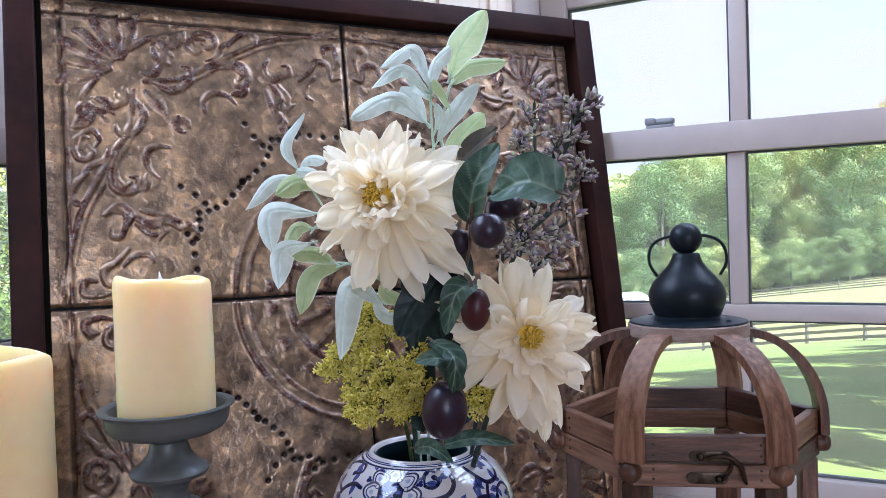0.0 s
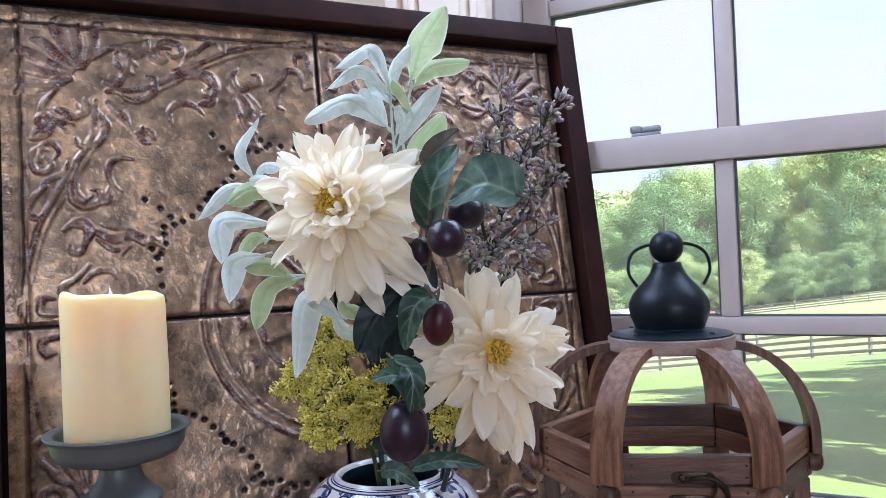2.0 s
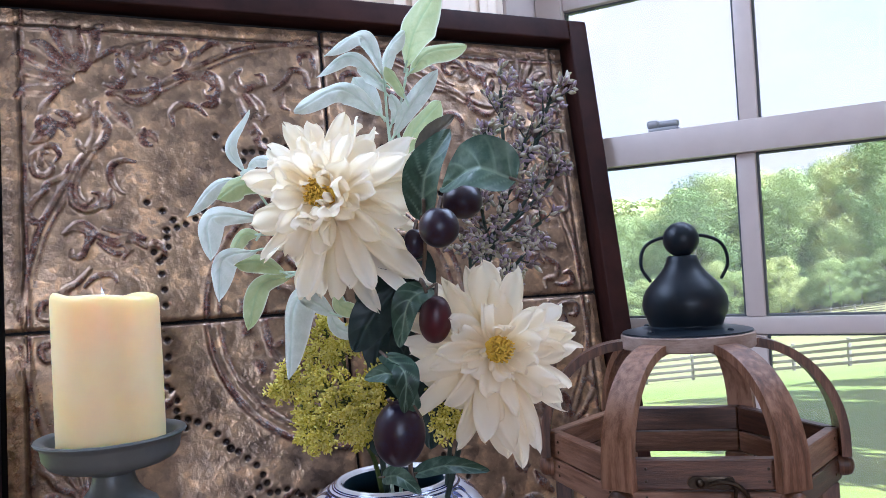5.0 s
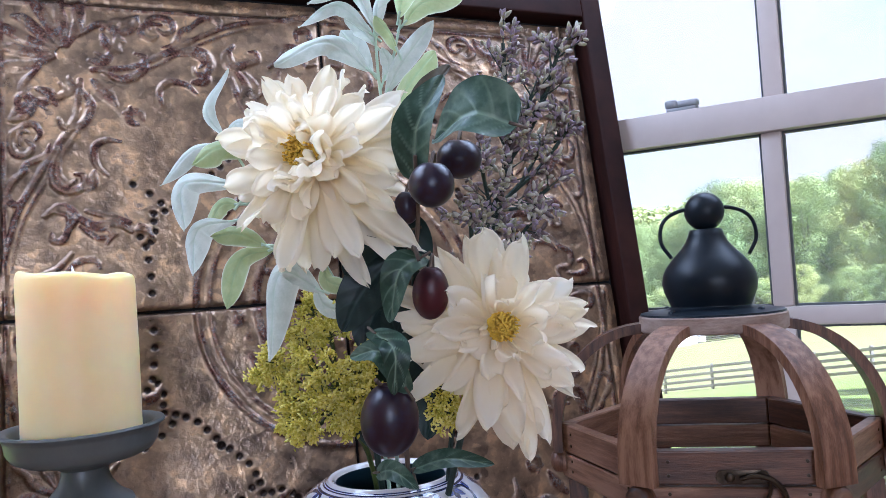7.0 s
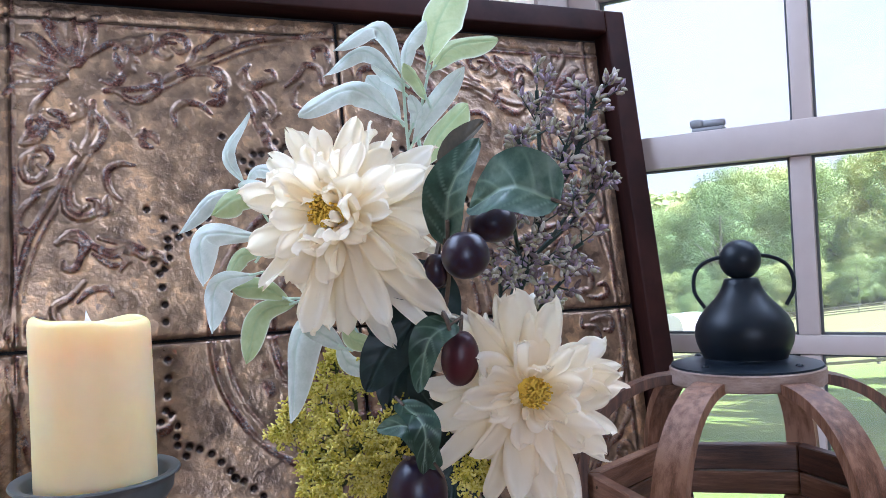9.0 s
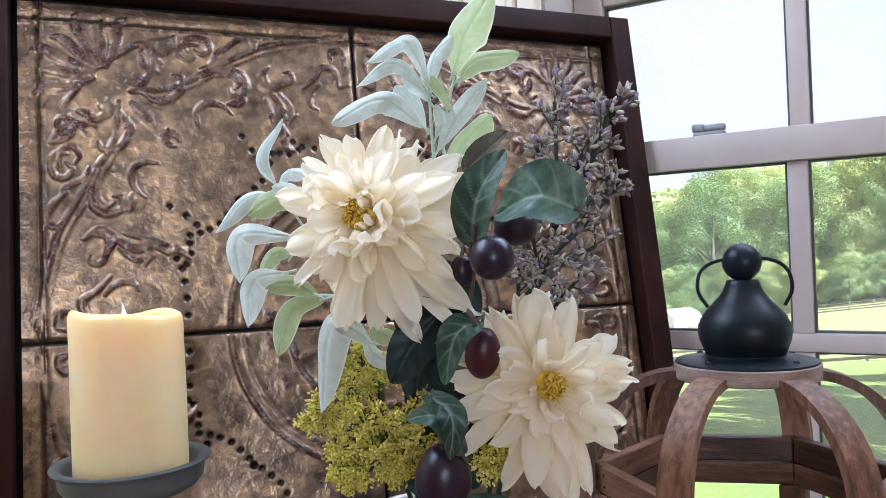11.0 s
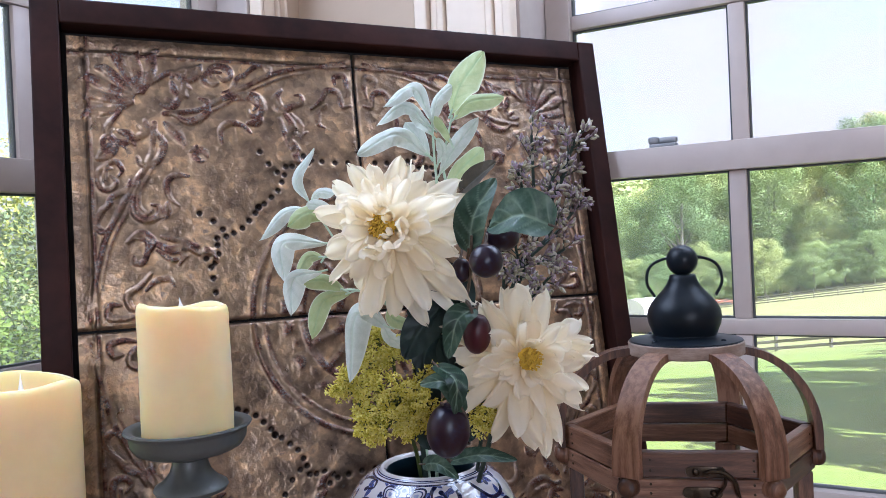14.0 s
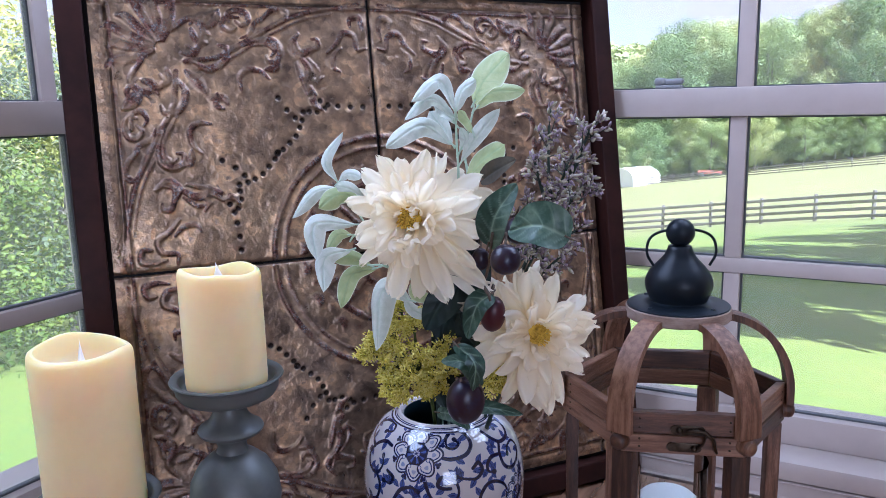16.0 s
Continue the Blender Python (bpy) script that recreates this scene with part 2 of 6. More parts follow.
def sash_window(name, label, m, x0, x1, cols, panes_lower, panes_upper, latch_x, face):
    """A double-hung window. Local x along the wall, +y outward, glass from x0 to x1; the lower sash lies at y 0, the upper one at y 0.04."""
    win = thing(name, label, "window", m, kind="structure")
    st, mu = 0.036, 0.021

    def sash(y, rows, zb, zt, low):
        n = len(rows)
        part("sash_stile", boxed(x0 - st, x0, y - 0.006, y + 0.028, zb, zt, bevel=0.002), M_WHITE, win)
        part("sash_stile", boxed(x1, x1 + st, y - 0.006, y + 0.028, zb, zt, bevel=0.002), M_WHITE, win)
        part("sash_rail", boxed(x0, x1, y - 0.006, y + 0.028, zb, rows[0][0], bevel=0.002), M_WHITE, win)
        part("sash_rail", boxed(x0, x1, y - 0.006, y + 0.028, rows[-1][1], zt, bevel=0.002), M_WHITE, win)
        w = (x1 - x0 - (cols - 1) * mu) / cols
        for k in range(1, cols):
            xm = x0 + k * w + (k - 1) * mu
            for r0, r1 in rows:
                part("muntin", boxed(xm, xm + mu, y + 0.002, y + 0.024, r0, r1, bevel=0.003), M_WHITE, win)
        for (_, a), (b, _) in zip(rows, rows[1:]):
            part("muntin", boxed(x0, x1, y, y + 0.026, a, b, bevel=0.003), M_WHITE, win)
        for r0, r1 in rows:
            for k in range(cols):
                xa = x0 + k * (w + mu)
                pane = part("pane", boxed(xa, xa + w, y + 0.011, y + 0.014, r0, r1), M_PANE, win, smooth=False)
                pane.visible_shadow = False
                bm = bmesh.new()
                g = 0.0024
                for a, b, c, d in ((xa, xa + w, r0, r0 + g), (xa, xa + w, r1 - g, r1), (xa, xa + g, r0 + g, r1 - g), (xa + w - g, xa + w, r0 + g, r1 - g)):
                    box(bm, a, b, y + 0.0085, y + 0.0165, c, d)
                part("glazing_seal", bm, M_GASKET, win, smooth=False)

    sash(0.0, panes_lower, 0.800, 1.272, True)
    sash(0.042, panes_upper, 1.240, panes_upper[-1][1] + 0.04, False)
    zt = panes_upper[-1][1] + 0.04
    # jambs and head of the box, parting beads, stool and apron
    for a, b in ((x0 - st - 0.02, x0 - st - 0.001), (x1 + st + 0.001, x1 + st + 0.02)):
        part("jamb", boxed(a, b, 0.001 - face, 0.115, 0.800, zt + 0.03, bevel=0.002), M_WHITE, win)
    part("head", boxed(x0 - st, x1 + st, 0.002 - face, 0.114, zt + 0.001, zt + 0.03, bevel=0.002), M_WHITE, win)
    part("outer_sill", boxed(x0 - st, x1 + st, 0.030, 0.16, 0.77, 0.7995, bevel=0.003), M_WHITE, win)
    part("stool", boxed(x0 - st - 0.09, x1 + st + 0.09, -face - 0.011, -0.0065, 0.777, 0.8035, bevel=0.006), M_WHITE, win)
    part("apron", boxed(x0 - st - 0.06, x1 + st + 0.06, -face - 0.008, -face - 0.001, 0.70, 0.7765, bevel=0.004), M_WHITE, win)
    part("apron_cove", boxed(x0 - st - 0.06, x1 + st + 0.06, -face - 0.0095, -face - 0.0085, 0.752, 0.776, bevel=0.005), M_WHITE, win)
    # latch on the meeting rail
    lb = bmesh.new()
    latch_x = latch_x - 0.004
    box(lb, latch_x - 0.016, latch_x + 0.018, 0.002, 0.020, 1.2725, 1.277, bevel=0.0015)
    box(lb, latch_x - 0.018, latch_x - 0.004, 0.003, 0.019, 1.277, 1.287, bevel=0.004, segments=3)
    box(lb, latch_x - 0.006, latch_x + 0.019, 0.006, 0.016, 1.2775, 1.2855, bevel=0.0035, segments=3)
    part("sash_lock", lb, M_LATCH, win, "small grey metal sash lock")
    return win


LEFT = ROOM @ pose(-0.01, 0, 0, 0, 0, 90)
ROWS_LOW = [(0.842, 1.028), (1.048, 1.235)]
ROWS_UP = [(1.272, 1.455), (1.476, 1.660), (1.681, 1.865)]
sash_window("window_1", "white double-hung sash window with small panes, overlooking a lawn", ROOM, R_GL, R_GR, 4, ROWS_LOW, ROWS_UP, 0.560, 0.055)
sash_window("window_2", "white double-hung sash window with small panes beside shrubs", LEFT, L_GL, L_GR, 4, ROWS_LOW, ROWS_UP, -0.80, 0.022)


def casing(name, m, x0, x1, face, label):
    """A fluted casing board: a stack of upright mouldings from local x0 to x1, on the wall face."""
    cas = thing(name, label, "trim", m, kind="structure")
    w = x1 - x0
    for a, b, depth in ((0.0, 0.14, 0.022), (0.14, 0.22, 0.012), (0.22, 0.30, 0.016), (0.30, 0.72, 0.010), (0.72, 0.80, 0.015), (0.80, 0.90, 0.011), (0.90, 1.0, 0.020)):
        part("moulding", boxed(x0 + a * w + 0.0005, x0 + b * w - 0.0005, -face - 0.0005 - depth, -face - 0.0005, 0.83, 2.28, bevel=0.0035, segments=3), M_CASING, cas)
    return cas


casing("trim", ROOM, 0.235, R_GL - 0.040, 0.055, "white moulded window casing on a cream wall")
casing("trim", LEFT, L_GR + 0.040, -0.105, 0.022, "white moulded window casing on a cream wall")

# ---- the table ----
table = thing("table", "polished brown wooden table in the window corner", "table", ROOM)
part("tabletop", boxed(0.03, 1.30, -0.93, -0.068, 0.722, 0.750, bevel=0.005, segments=3), M_TABLE, table)
for lx in (0.10, 1.25):
    for ly in (-0.87, -0.13):
        lg = bmesh.new()
        lathe(lg, [(0.0, 0.0), (0.018, 0.0), (0.02, 0.05), (0.026, 0.3), (0.034, 0.55), (0.028, 0.6), (0.036, 0.63), (0.036, 0.7215), (0.0, 0.7215)], 20)
        part("leg", lg, M_TABLE, table, m=Matrix.Translation((lx, ly, 0)))

# ---- the framed panel of four pressed-tin tiles ----
TILE_W, TILE_H = 0.3063, 0.3052
M_TIN = mat("aged_copper_tin", (0.2, 0.15, 0.12), 0.42, 0.82)
n, l, b = nodes_of(M_TIN)
rel = n.new("ShaderNodeAttribute")
rel.attribute_name = "relief"
big = noise_tex(n, l, 9.0, 6.0)
mid = noise_tex(n, l, 45.0, 5.0)
fine = noise_tex(n, l, 420.0, 4.0)
field = ramp(n, [(0.26, (0.070, 0.051, 0.039)), (0.37, (0.148, 0.106, 0.077)), (0.46, (0.245, 0.173, 0.118)), (0.54, (0.345, 0.243, 0.158)), (0.61, (0.56, 0.368, 0.214)), (0.67, (0.26, 0.196, 0.150)), (0.80, (0.14, 0.133, 0.127))])
cell = n.new("ShaderNodeTexVoronoi")
cell.feature = "SMOOTH_F1"
cell.inputs["Scale"].default_value, cell.inputs["Smoothness"].default_value = 105.0, 0.35
warp_tc, warp = n.new("ShaderNodeTexCoord"), n.new("ShaderNodeMixRGB")
warp.blend_type, warp.inputs["Fac"].default_value = "ADD", 0.025
l.new(warp_tc.outputs["Object"], warp.inputs["Color1"])
l.new(mid.outputs["Color"], warp.inputs["Color2"])
l.new(warp.outputs["Color"], cell.inputs["Vector"])
msum = n.new("ShaderNodeMath")
msum.operation = "MULTIPLY_ADD"
msum.inputs[1].default_value = 0.55
l.new(mid.outputs["Fac"], msum.inputs[0])
half = n.new("ShaderNodeMath")
half.operation = "MULTIPLY"
half.inputs[1].default_value = 0.45
l.new(big.outputs["Fac"], half.inputs[0])
l.new(half.outputs[0], msum.inputs[2])
tone = n.new("ShaderNodeSeparateColor")
l.new(cell.outputs["Color"], tone.inputs[0])
mottle = n.new("ShaderNodeMath")
mottle.operation = "MULTIPLY_ADD"
mottle.inputs[1].default_value = 0.13
l.new(tone.outputs[0], mottle.inputs[0])
shift = n.new("ShaderNodeMath")
shift.operation = "SUBTRACT"
shift.inputs[1].default_value = 0.065
l.new(msum.outputs[0], shift.inputs[0])
l.new(shift.outputs[0], mottle.inputs[2])
l.new(mottle.outputs[0], field.inputs["Fac"])
worn = ramp(n, [(0.38, (0.045, 0.026, 0.024)), (0.45, (0.095, 0.046, 0.036)), (0.50, (0.165, 0.078, 0.056)), (0.54, (0.095, 0.088, 0.090)), (0.58, (0.19, 0.165, 0.155)), (0.66, (0.42, 0.27, 0.18))])
wsum = n.new("ShaderNodeMath")
wsum.operation = "MULTIPLY_ADD"
wsum.inputs[1].default_value = 0.45
wmid = noise_tex(n, l, 120.0, 4.0)
whalf = n.new("ShaderNodeMath")
whalf.operation = "MULTIPLY"
whalf.inputs[1].default_value = 0.55
l.new(wmid.outputs["Fac"], whalf.inputs[0])
l.new(fine.outputs["Fac"], wsum.inputs[0])
l.new(whalf.outputs[0], wsum.inputs[2])
l.new(wsum.outputs[0], worn.inputs["Fac"])
mask = n.new("ShaderNodeMapRange")
mask.inputs["From Min"].default_value, mask.inputs["From Max"].default_value = 0.10, 0.45
l.new(rel.outputs["Fac"], mask.inputs["Value"])
patch = n.new("ShaderNodeMath")
patch.operation = "MULTIPLY"
l.new(mask.outputs["Result"], patch.inputs[0])
pr = ramp(n, [(0.40, (0.12, 0.12, 0.12)), (0.54, (1, 1, 1))])
l.new(mid.outputs["Fac"], pr.inputs["Fac"])
l.new(pr.outputs["Color"], patch.inputs[1])
mx = n.new("ShaderNodeMixRGB")
l.new(patch.outputs[0], mx.inputs["Fac"])
l.new(field.outputs["Color"], mx.inputs["Color1"])
l.new(worn.outputs["Color"], mx.inputs["Color2"])
fl = ramp(n, [(0.64, (0, 0, 0)), (0.72, (1, 1, 1))])
l.new(fine.outputs["Fac"], fl.inputs["Fac"])
mxf = n.new("ShaderNodeMixRGB")
mxf.inputs["Color2"].default_value = (0.55, 0.36, 0.22, 1)
flm = n.new("ShaderNodeMath")
flm.operation = "MULTIPLY"
flm.inputs[1].default_value = 0.30
l.new(fl.outputs["Color"], flm.inputs[0])
l.new(flm.outputs[0], mxf.inputs["Fac"])
l.new(mx.outputs["Color"], mxf.inputs["Color1"])
# darker brown where the sheet is pressed down
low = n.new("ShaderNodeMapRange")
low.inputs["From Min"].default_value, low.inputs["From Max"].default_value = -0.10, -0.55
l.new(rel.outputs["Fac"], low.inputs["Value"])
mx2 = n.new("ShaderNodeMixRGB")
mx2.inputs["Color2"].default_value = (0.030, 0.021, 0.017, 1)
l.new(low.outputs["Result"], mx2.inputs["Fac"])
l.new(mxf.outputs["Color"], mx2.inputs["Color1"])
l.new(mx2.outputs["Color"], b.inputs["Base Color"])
rr = n.new("ShaderNodeMapRange")
rr.inputs["To Min"].default_value, rr.inputs["To Max"].default_value = 0.20, 0.44
l.new(mid.outputs["Fac"], rr.inputs["Value"])
l.new(rr.outputs["Result"], b.inputs["Roughness"])
# beaten surface: mid dents and a fine grainy patina
grain = n.new("ShaderNodeMath")
grain.operation = "MULTIPLY_ADD"
grain.inputs[1].default_value = 0.35
l.new(fine.outputs["Fac"], grain.inputs[0])
dents = n.new("ShaderNodeMath")
dents.operation = "MULTIPLY_ADD"
dents.inputs[1].default_value = 0.55
l.new(cell.outputs["Distance"], dents.inputs[0])
l.new(mid.outputs["Fac"], dents.inputs[2])
l.new(dents.outputs[0], grain.inputs[2])
bp = n.new("ShaderNodeBump")
bp.inputs["Strength"].default_value, bp.inputs["Distance"].default_value = 0.5, 0.0024
l.new(grain.outputs[0], bp.inputs["Height"])
l.new(bp.outputs["Normal"], b.inputs["Normal"])


def press_pattern(nu, nv):
    """Height of the pressed ornament, in millimetres, on a square from the panel's corner (0, 0) to its middle (1, 1)."""
    u, v = np.meshgrid(np.linspace(0, 1, nu), np.linspace(0, 1, nv))
    h = np.zeros_like(u)

    def ridge(points, width, height, taper=True, both=True):
        nonlocal h
        for flip in ((False, True) if both else (False,)):
            c = spline([((q, p, 0) if flip else (p, q, 0)) for p, q in points], 90)
            pad = 2.2 * width
            i0, i1 = [int(np.clip(round(e), 0, nu)) for e in ((min(s.x for s in c) - pad) * nu, (max(s.x for s in c) + pad) * nu + 1)]
            j0, j1 = [int(np.clip(round(e), 0, nv)) for e in ((min(s.y for s in c) - pad) * nv, (max(s.y for s in c) + pad) * nv + 1)]
            uu, vv = u[j0:j1, i0:i1], v[j0:j1, i0:i1]
            best = np.zeros_like(uu)
            for k, s in enumerate(c):
                f = k / 89
                w = 0.86 * width * ((0.32 + 0.86 * math.sin(math.pi * min(1, 0.10 + f * 0.86)) ** 1.2) if taper else 1.0)
                d2 = (uu - s.x) ** 2 + (vv - s.y) ** 2
                best = np.maximum(best, 0.84 * height * np.exp(-(d2 / (w * w)) ** 1.7))
            h[j0:j1, i0:i1] = np.maximum(h[j0:j1, i0:i1], best)

    # acanthus fan at the outer corner
    for k in range(7):
        a = radians(180 + 90 * k / 6 + (k - 3) * 5)
        ln = (0.17, 0.15, 0.175, 0.15, 0.175, 0.15, 0.17)[k]
        p0 = (0.225 + 0.03 * math.cos(a), 0.22 + 0.03 * math.sin(a))
        p1 = (0.225 + 0.6 * ln * math.cos(a + 0.10 * (k - 3) / 3), 0.22 + 0.6 * ln * math.sin(a + 0.10 * (k - 3) / 3))
        p2 = (0.225 + ln * math.cos(a), 0.22 + ln * math.sin(a))
        hook = a + 0.55 * (1 if k > 3 else -1)
        p3 = (p2[0] + 0.03 * math.cos(hook), p2[1] + 0.03 * math.sin(hook))
        ridge([p0, p1, p2, p3], 0.0175, 3.0, both=False)
    # long vine, scrolls, hooks and plumes, mirrored about the diagonal
    ridge([(0.30, 0.265), (0.418, 0.247), (0.516, 0.192), (0.617, 0.136), (0.721, 0.088), (0.872, 0.052), (0.965, 0.041)], 0.011, 2.6, taper=False)
    ridge([(0.335, 0.290), (0.44, 0.262), (0.54, 0.205), (0.63, 0.155), (0.73, 0.108), (0.86, 0.075)], 0.007, 1.6)
    ridge([(0.506, 0.207), (0.565, 0.185), (0.616, 0.187), (0.641, 0.22), (0.628, 0.26), (0.595, 0.265), (0.588, 0.243)], 0.012, 3.0)
    ridge([(0.488, 0.368), (0.485, 0.324), (0.513, 0.295), (0.562, 0.301), (0.592, 0.329)], 0.011, 2.8)
    ridge([(0.823, 0.229), (0.863, 0.195), (0.891, 0.153), (0.935, 0.164), (0.944, 0.213), (0.978, 0.211)], 0.011, 3.0)
    ridge([(0.923, 0.128), (0.923, 0.1), (0.959, 0.094), (0.969, 0.136), (0.961, 0.175)], 0.012, 2.6)
    ridge([(0.577, 0.118), (0.618, 0.078), (0.659, 0.067), (0.679, 0.091), (0.665, 0.105)], 0.012, 2.8)
    ridge([(0.463, 0.121), (0.46, 0.095), (0.489, 0.079), (0.528, 0.09), (0.532, 0.118), (0.508, 0.135), (0.487, 0.118)], 0.011, 2.8)
    ridge([(0.262, 0.157), (0.327, 0.114), (0.373, 0.15), (0.343, 0.221), (0.31, 0.21)], 0.013, 3.0)
    ridge([(0.327, 0.133), (0.365, 0.101), (0.402, 0.109), (0.41, 0.13)], 0.010, 2.4)
    ridge([(0.698, 0.172), (0.717, 0.223), (0.781, 0.21), (0.785, 0.18), (0.762, 0.178)], 0.010, 2.6)
    ridge([(0.717, 0.244), (0.747, 0.295), (0.735, 0.347), (0.765, 0.388)], 0.016, 3.0)
    ridge([(0.745, 0.25), (0.78, 0.30), (0.772, 0.35)], 0.009, 2.0)
    ridge([(0.43, 0.08), (0.39, 0.105), (0.376, 0.148), (0.392, 0.17)], 0.010, 2.4)
    ridge([(0.267, 0.331), (0.293, 0.378), (0.264, 0.437), (0.219, 0.447), (0.205, 0.42)], 0.013, 3.0)
    ridge([(0.080, 0.430), (0.114, 0.42), (0.138, 0.385), (0.128, 0.35)], 0.013, 3.0)
    ridge([(0.104, 0.50), (0.106, 0.455), (0.135, 0.438), (0.155, 0.465), (0.142, 0.49)], 0.010, 2.6)
    ridge([(0.098, 0.60), (0.12, 0.56), (0.165, 0.535), (0.18, 0.50)], 0.010, 2.4)
    ridge([(0.15, 0.33), (0.185, 0.345), (0.20, 0.38)], 0.014, 2.8)
    ridge([(0.235, 0.29), (0.24, 0.33), (0.205, 0.36)], 0.012, 2.6)
    ridge([(0.30, 0.30), (0.335, 0.335), (0.36, 0.375)], 0.020, 2.2, both=False)
    ridge([(0.38, 0.40), (0.42, 0.395), (0.435, 0.42)], 0.013, 2.4)
    ridge([(0.205, 0.534), (0.2, 0.591), (0.224, 0.62), (0.245, 0.605)], 0.010, 2.6)
    ridge([(0.256, 0.63), (0.287, 0.617), (0.294, 0.582)], 0.016, 3.0)
    ridge([(0.16, 0.714), (0.205, 0.686), (0.24, 0.716), (0.221, 0.763)], 0.013, 2.8)
    ridge([(0.27, 0.70), (0.331, 0.719), (0.386, 0.744), (0.433, 0.762), (0.446, 0.792)], 0.014, 2.8)
    ridge([(0.30, 0.735), (0.335, 0.765), (0.32, 0.80)], 0.010, 2.2)
    ridge([(0.21, 0.88), (0.24, 0.85), (0.285, 0.845), (0.30, 0.87)], 0.010, 2.4)
    # ring about the panel's middle
    r = np.hypot(1 - u, 1 - v)
    th = np.arctan2(1 - v, 1 - u)
    for rad, w, up in ((0.445, 0.010, 2.6), (0.405, 0.008, 1.8), (0.27, 0.012, 2.8), (0.13, 0.014, 2.6)):
        h = np.maximum(h, up * np.exp(-((r - rad) / w) ** 2))
    band = np.exp(-((r - 0.34) / 0.035) ** 2)
    h = np.maximum(h, 2.6 * band * np.clip(np.sin(th * 16) * np.cos((r - 0.34) * 60 + np.sin(th * 16)), 0, 1))
    spoke = np.exp(-((np.mod(th + math.pi / 16, math.pi / 8) - math.pi / 16) * r / 0.012) ** 2) * (r > 0.13) * (r < 0.27)
    h = np.maximum(h, 2.2 * spoke)
    # edge: rope border, bead and gutter along the two outer sides
    for c, other in ((u, v), (v, u)):
        rope = np.exp(-((c - 0.022) / 0.014) ** 2) * (0.75 + 0.25 * np.sin(other * 330) * np.sin(c * 500 + 3 * np.sin(other * 60)))
        h = np.maximum(h, 1.0 * rope)
        pits = np.clip(np.sin(other * 690 + 4 * np.sin(other * 41) + 9 * c) * np.sin(c * 560 + 2 * np.sin(other * 97)) - 0.25, 0, 1) * np.clip(0.6 + np.sin(other * 9 + 1) + 0.6 * np.sin(other * 23), 0, 1)
        h = h - 3.2 * pits * np.exp(-((c - 0.026) / 0.022) ** 4)
        h = np.maximum(h, 2.0 * np.exp(-((c - 0.060) / 0.007) ** 2))
    for c in (u, v):
        h = h - 1.2 * np.exp(-((c - 0.045) / 0.006) ** 2)
    # pressed dots, in a bow before the ring
    for p, q in ((0.62, 0.397), (0.649, 0.442), (0.679, 0.472), (0.711, 0.451), (0.704, 0.482), (0.693, 0.509), (0.676, 0.54), (0.65, 0.565), (0.623, 0.589), (0.60, 0.603),
                 (0.735, 0.45), (0.765, 0.452), (0.795, 0.44), (0.745, 0.395), (0.78, 0.41), (0.81, 0.425), (0.85, 0.43), (0.90, 0.435), (0.95, 0.435)):
        for a, c in ((p, q), (q, p)):
            h = h - 3.0 * np.exp(-(((u - a) ** 2 + (v - c) ** 2) / 0.0100 ** 2) ** 1.4)
    return u, v, h


def hammered(nu, nv, seed):
    """Soft dents of the sheet, in millimetres."""
    rng = np.random.RandomState(seed)
    u, v = np.meshgrid(np.linspace(0, 1, nu), np.linspace(0, 1, nv))
    out = np.zeros_like(u)
    for freq, amp in ((5, 0.55), (13, 0.28), (31, 0.13), (70, 0.06)):
        for _ in range(6):
            a, p = rng.uniform(0, 2 * math.pi), rng.uniform(0, 2 * math.pi)
            f = freq * rng.uniform(0.7, 1.4)
            out += amp / 2.4 * np.sin(f * (u * math.cos(a) + v * math.sin(a)) * 2.2 + p + 1.5 * np.sin(f * 0.6 * (v * math.cos(a) - u * math.sin(a)) + p))
    return out


# board space: x along the panel, y up its face, z out of the face towards the room
N_BACK = Vector((-0.4669, 0.8843, 0.0))
ALONG = Vector((0.8843, 0.4669, 0.0))
LEAN_BACK = radians(8.7)
UP = (Vector((0, 0, 1)) * math.cos(LEAN_BACK) + N_BACK * math.sin(LEAN_BACK)).normalized()
OUT = ALONG.cross(UP).normalized()
MIDDLE = Vector((-0.1095, 0.8431, 1.0868))
BOARD = Matrix.Translation(MIDDLE) @ Matrix((ALONG, UP, OUT)).transposed().to_4x4() @ Matrix.Rotation(radians(-0.34), 4, "Z")
panel = thing("tin_tile_panel", "large dark-framed panel of four embossed copper-toned tin ceiling tiles, leaning back", "wall panel", BOARD)
NU = 250
pu, pv, ph = press_pattern(NU, NU)
for sx, sy, seed in ((-1, 1, 1), (1, 1, 2), (-1, -1, 3), (1, -1, 4)):
    gap = 0.0012
    x = sx * (gap + (1 - pu) * (TILE_W - gap))
    y = sy * (gap + (1 - pv) * (TILE_H - gap))
    lip = np.minimum(np.minimum(1 - pu, 1 - pv), 1) * TILE_W
    z = (0.80 * ph + hammered(NU, NU, seed)) * 0.001 - 0.004 * np.exp(-lip / 0.0015)
    pts = np.stack([x, y, z], -1)
    if sx * sy > 0:
        pts, rel_v = pts[:, ::-1], ph[:, ::-1]
    else:
        rel_v = ph
    pts, rel_v = pts[::-1], rel_v[::-1]
    me = grid_mesh("tile", pts, NU, NU, M_TIN)
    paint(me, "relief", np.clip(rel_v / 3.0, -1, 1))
    shared("tile", me, panel, Matrix(), "embossed copper-brown tin tile with scrolls and dots")
part("backing_board", boxed(-0.320, 0.320, -0.320, 0.320, -0.016, -0.0065), M_BACKING, panel, "black backing behind the tiles", smooth=False)
FW, FI_X, FI_Y = 0.0262, 0.3116, 0.3105
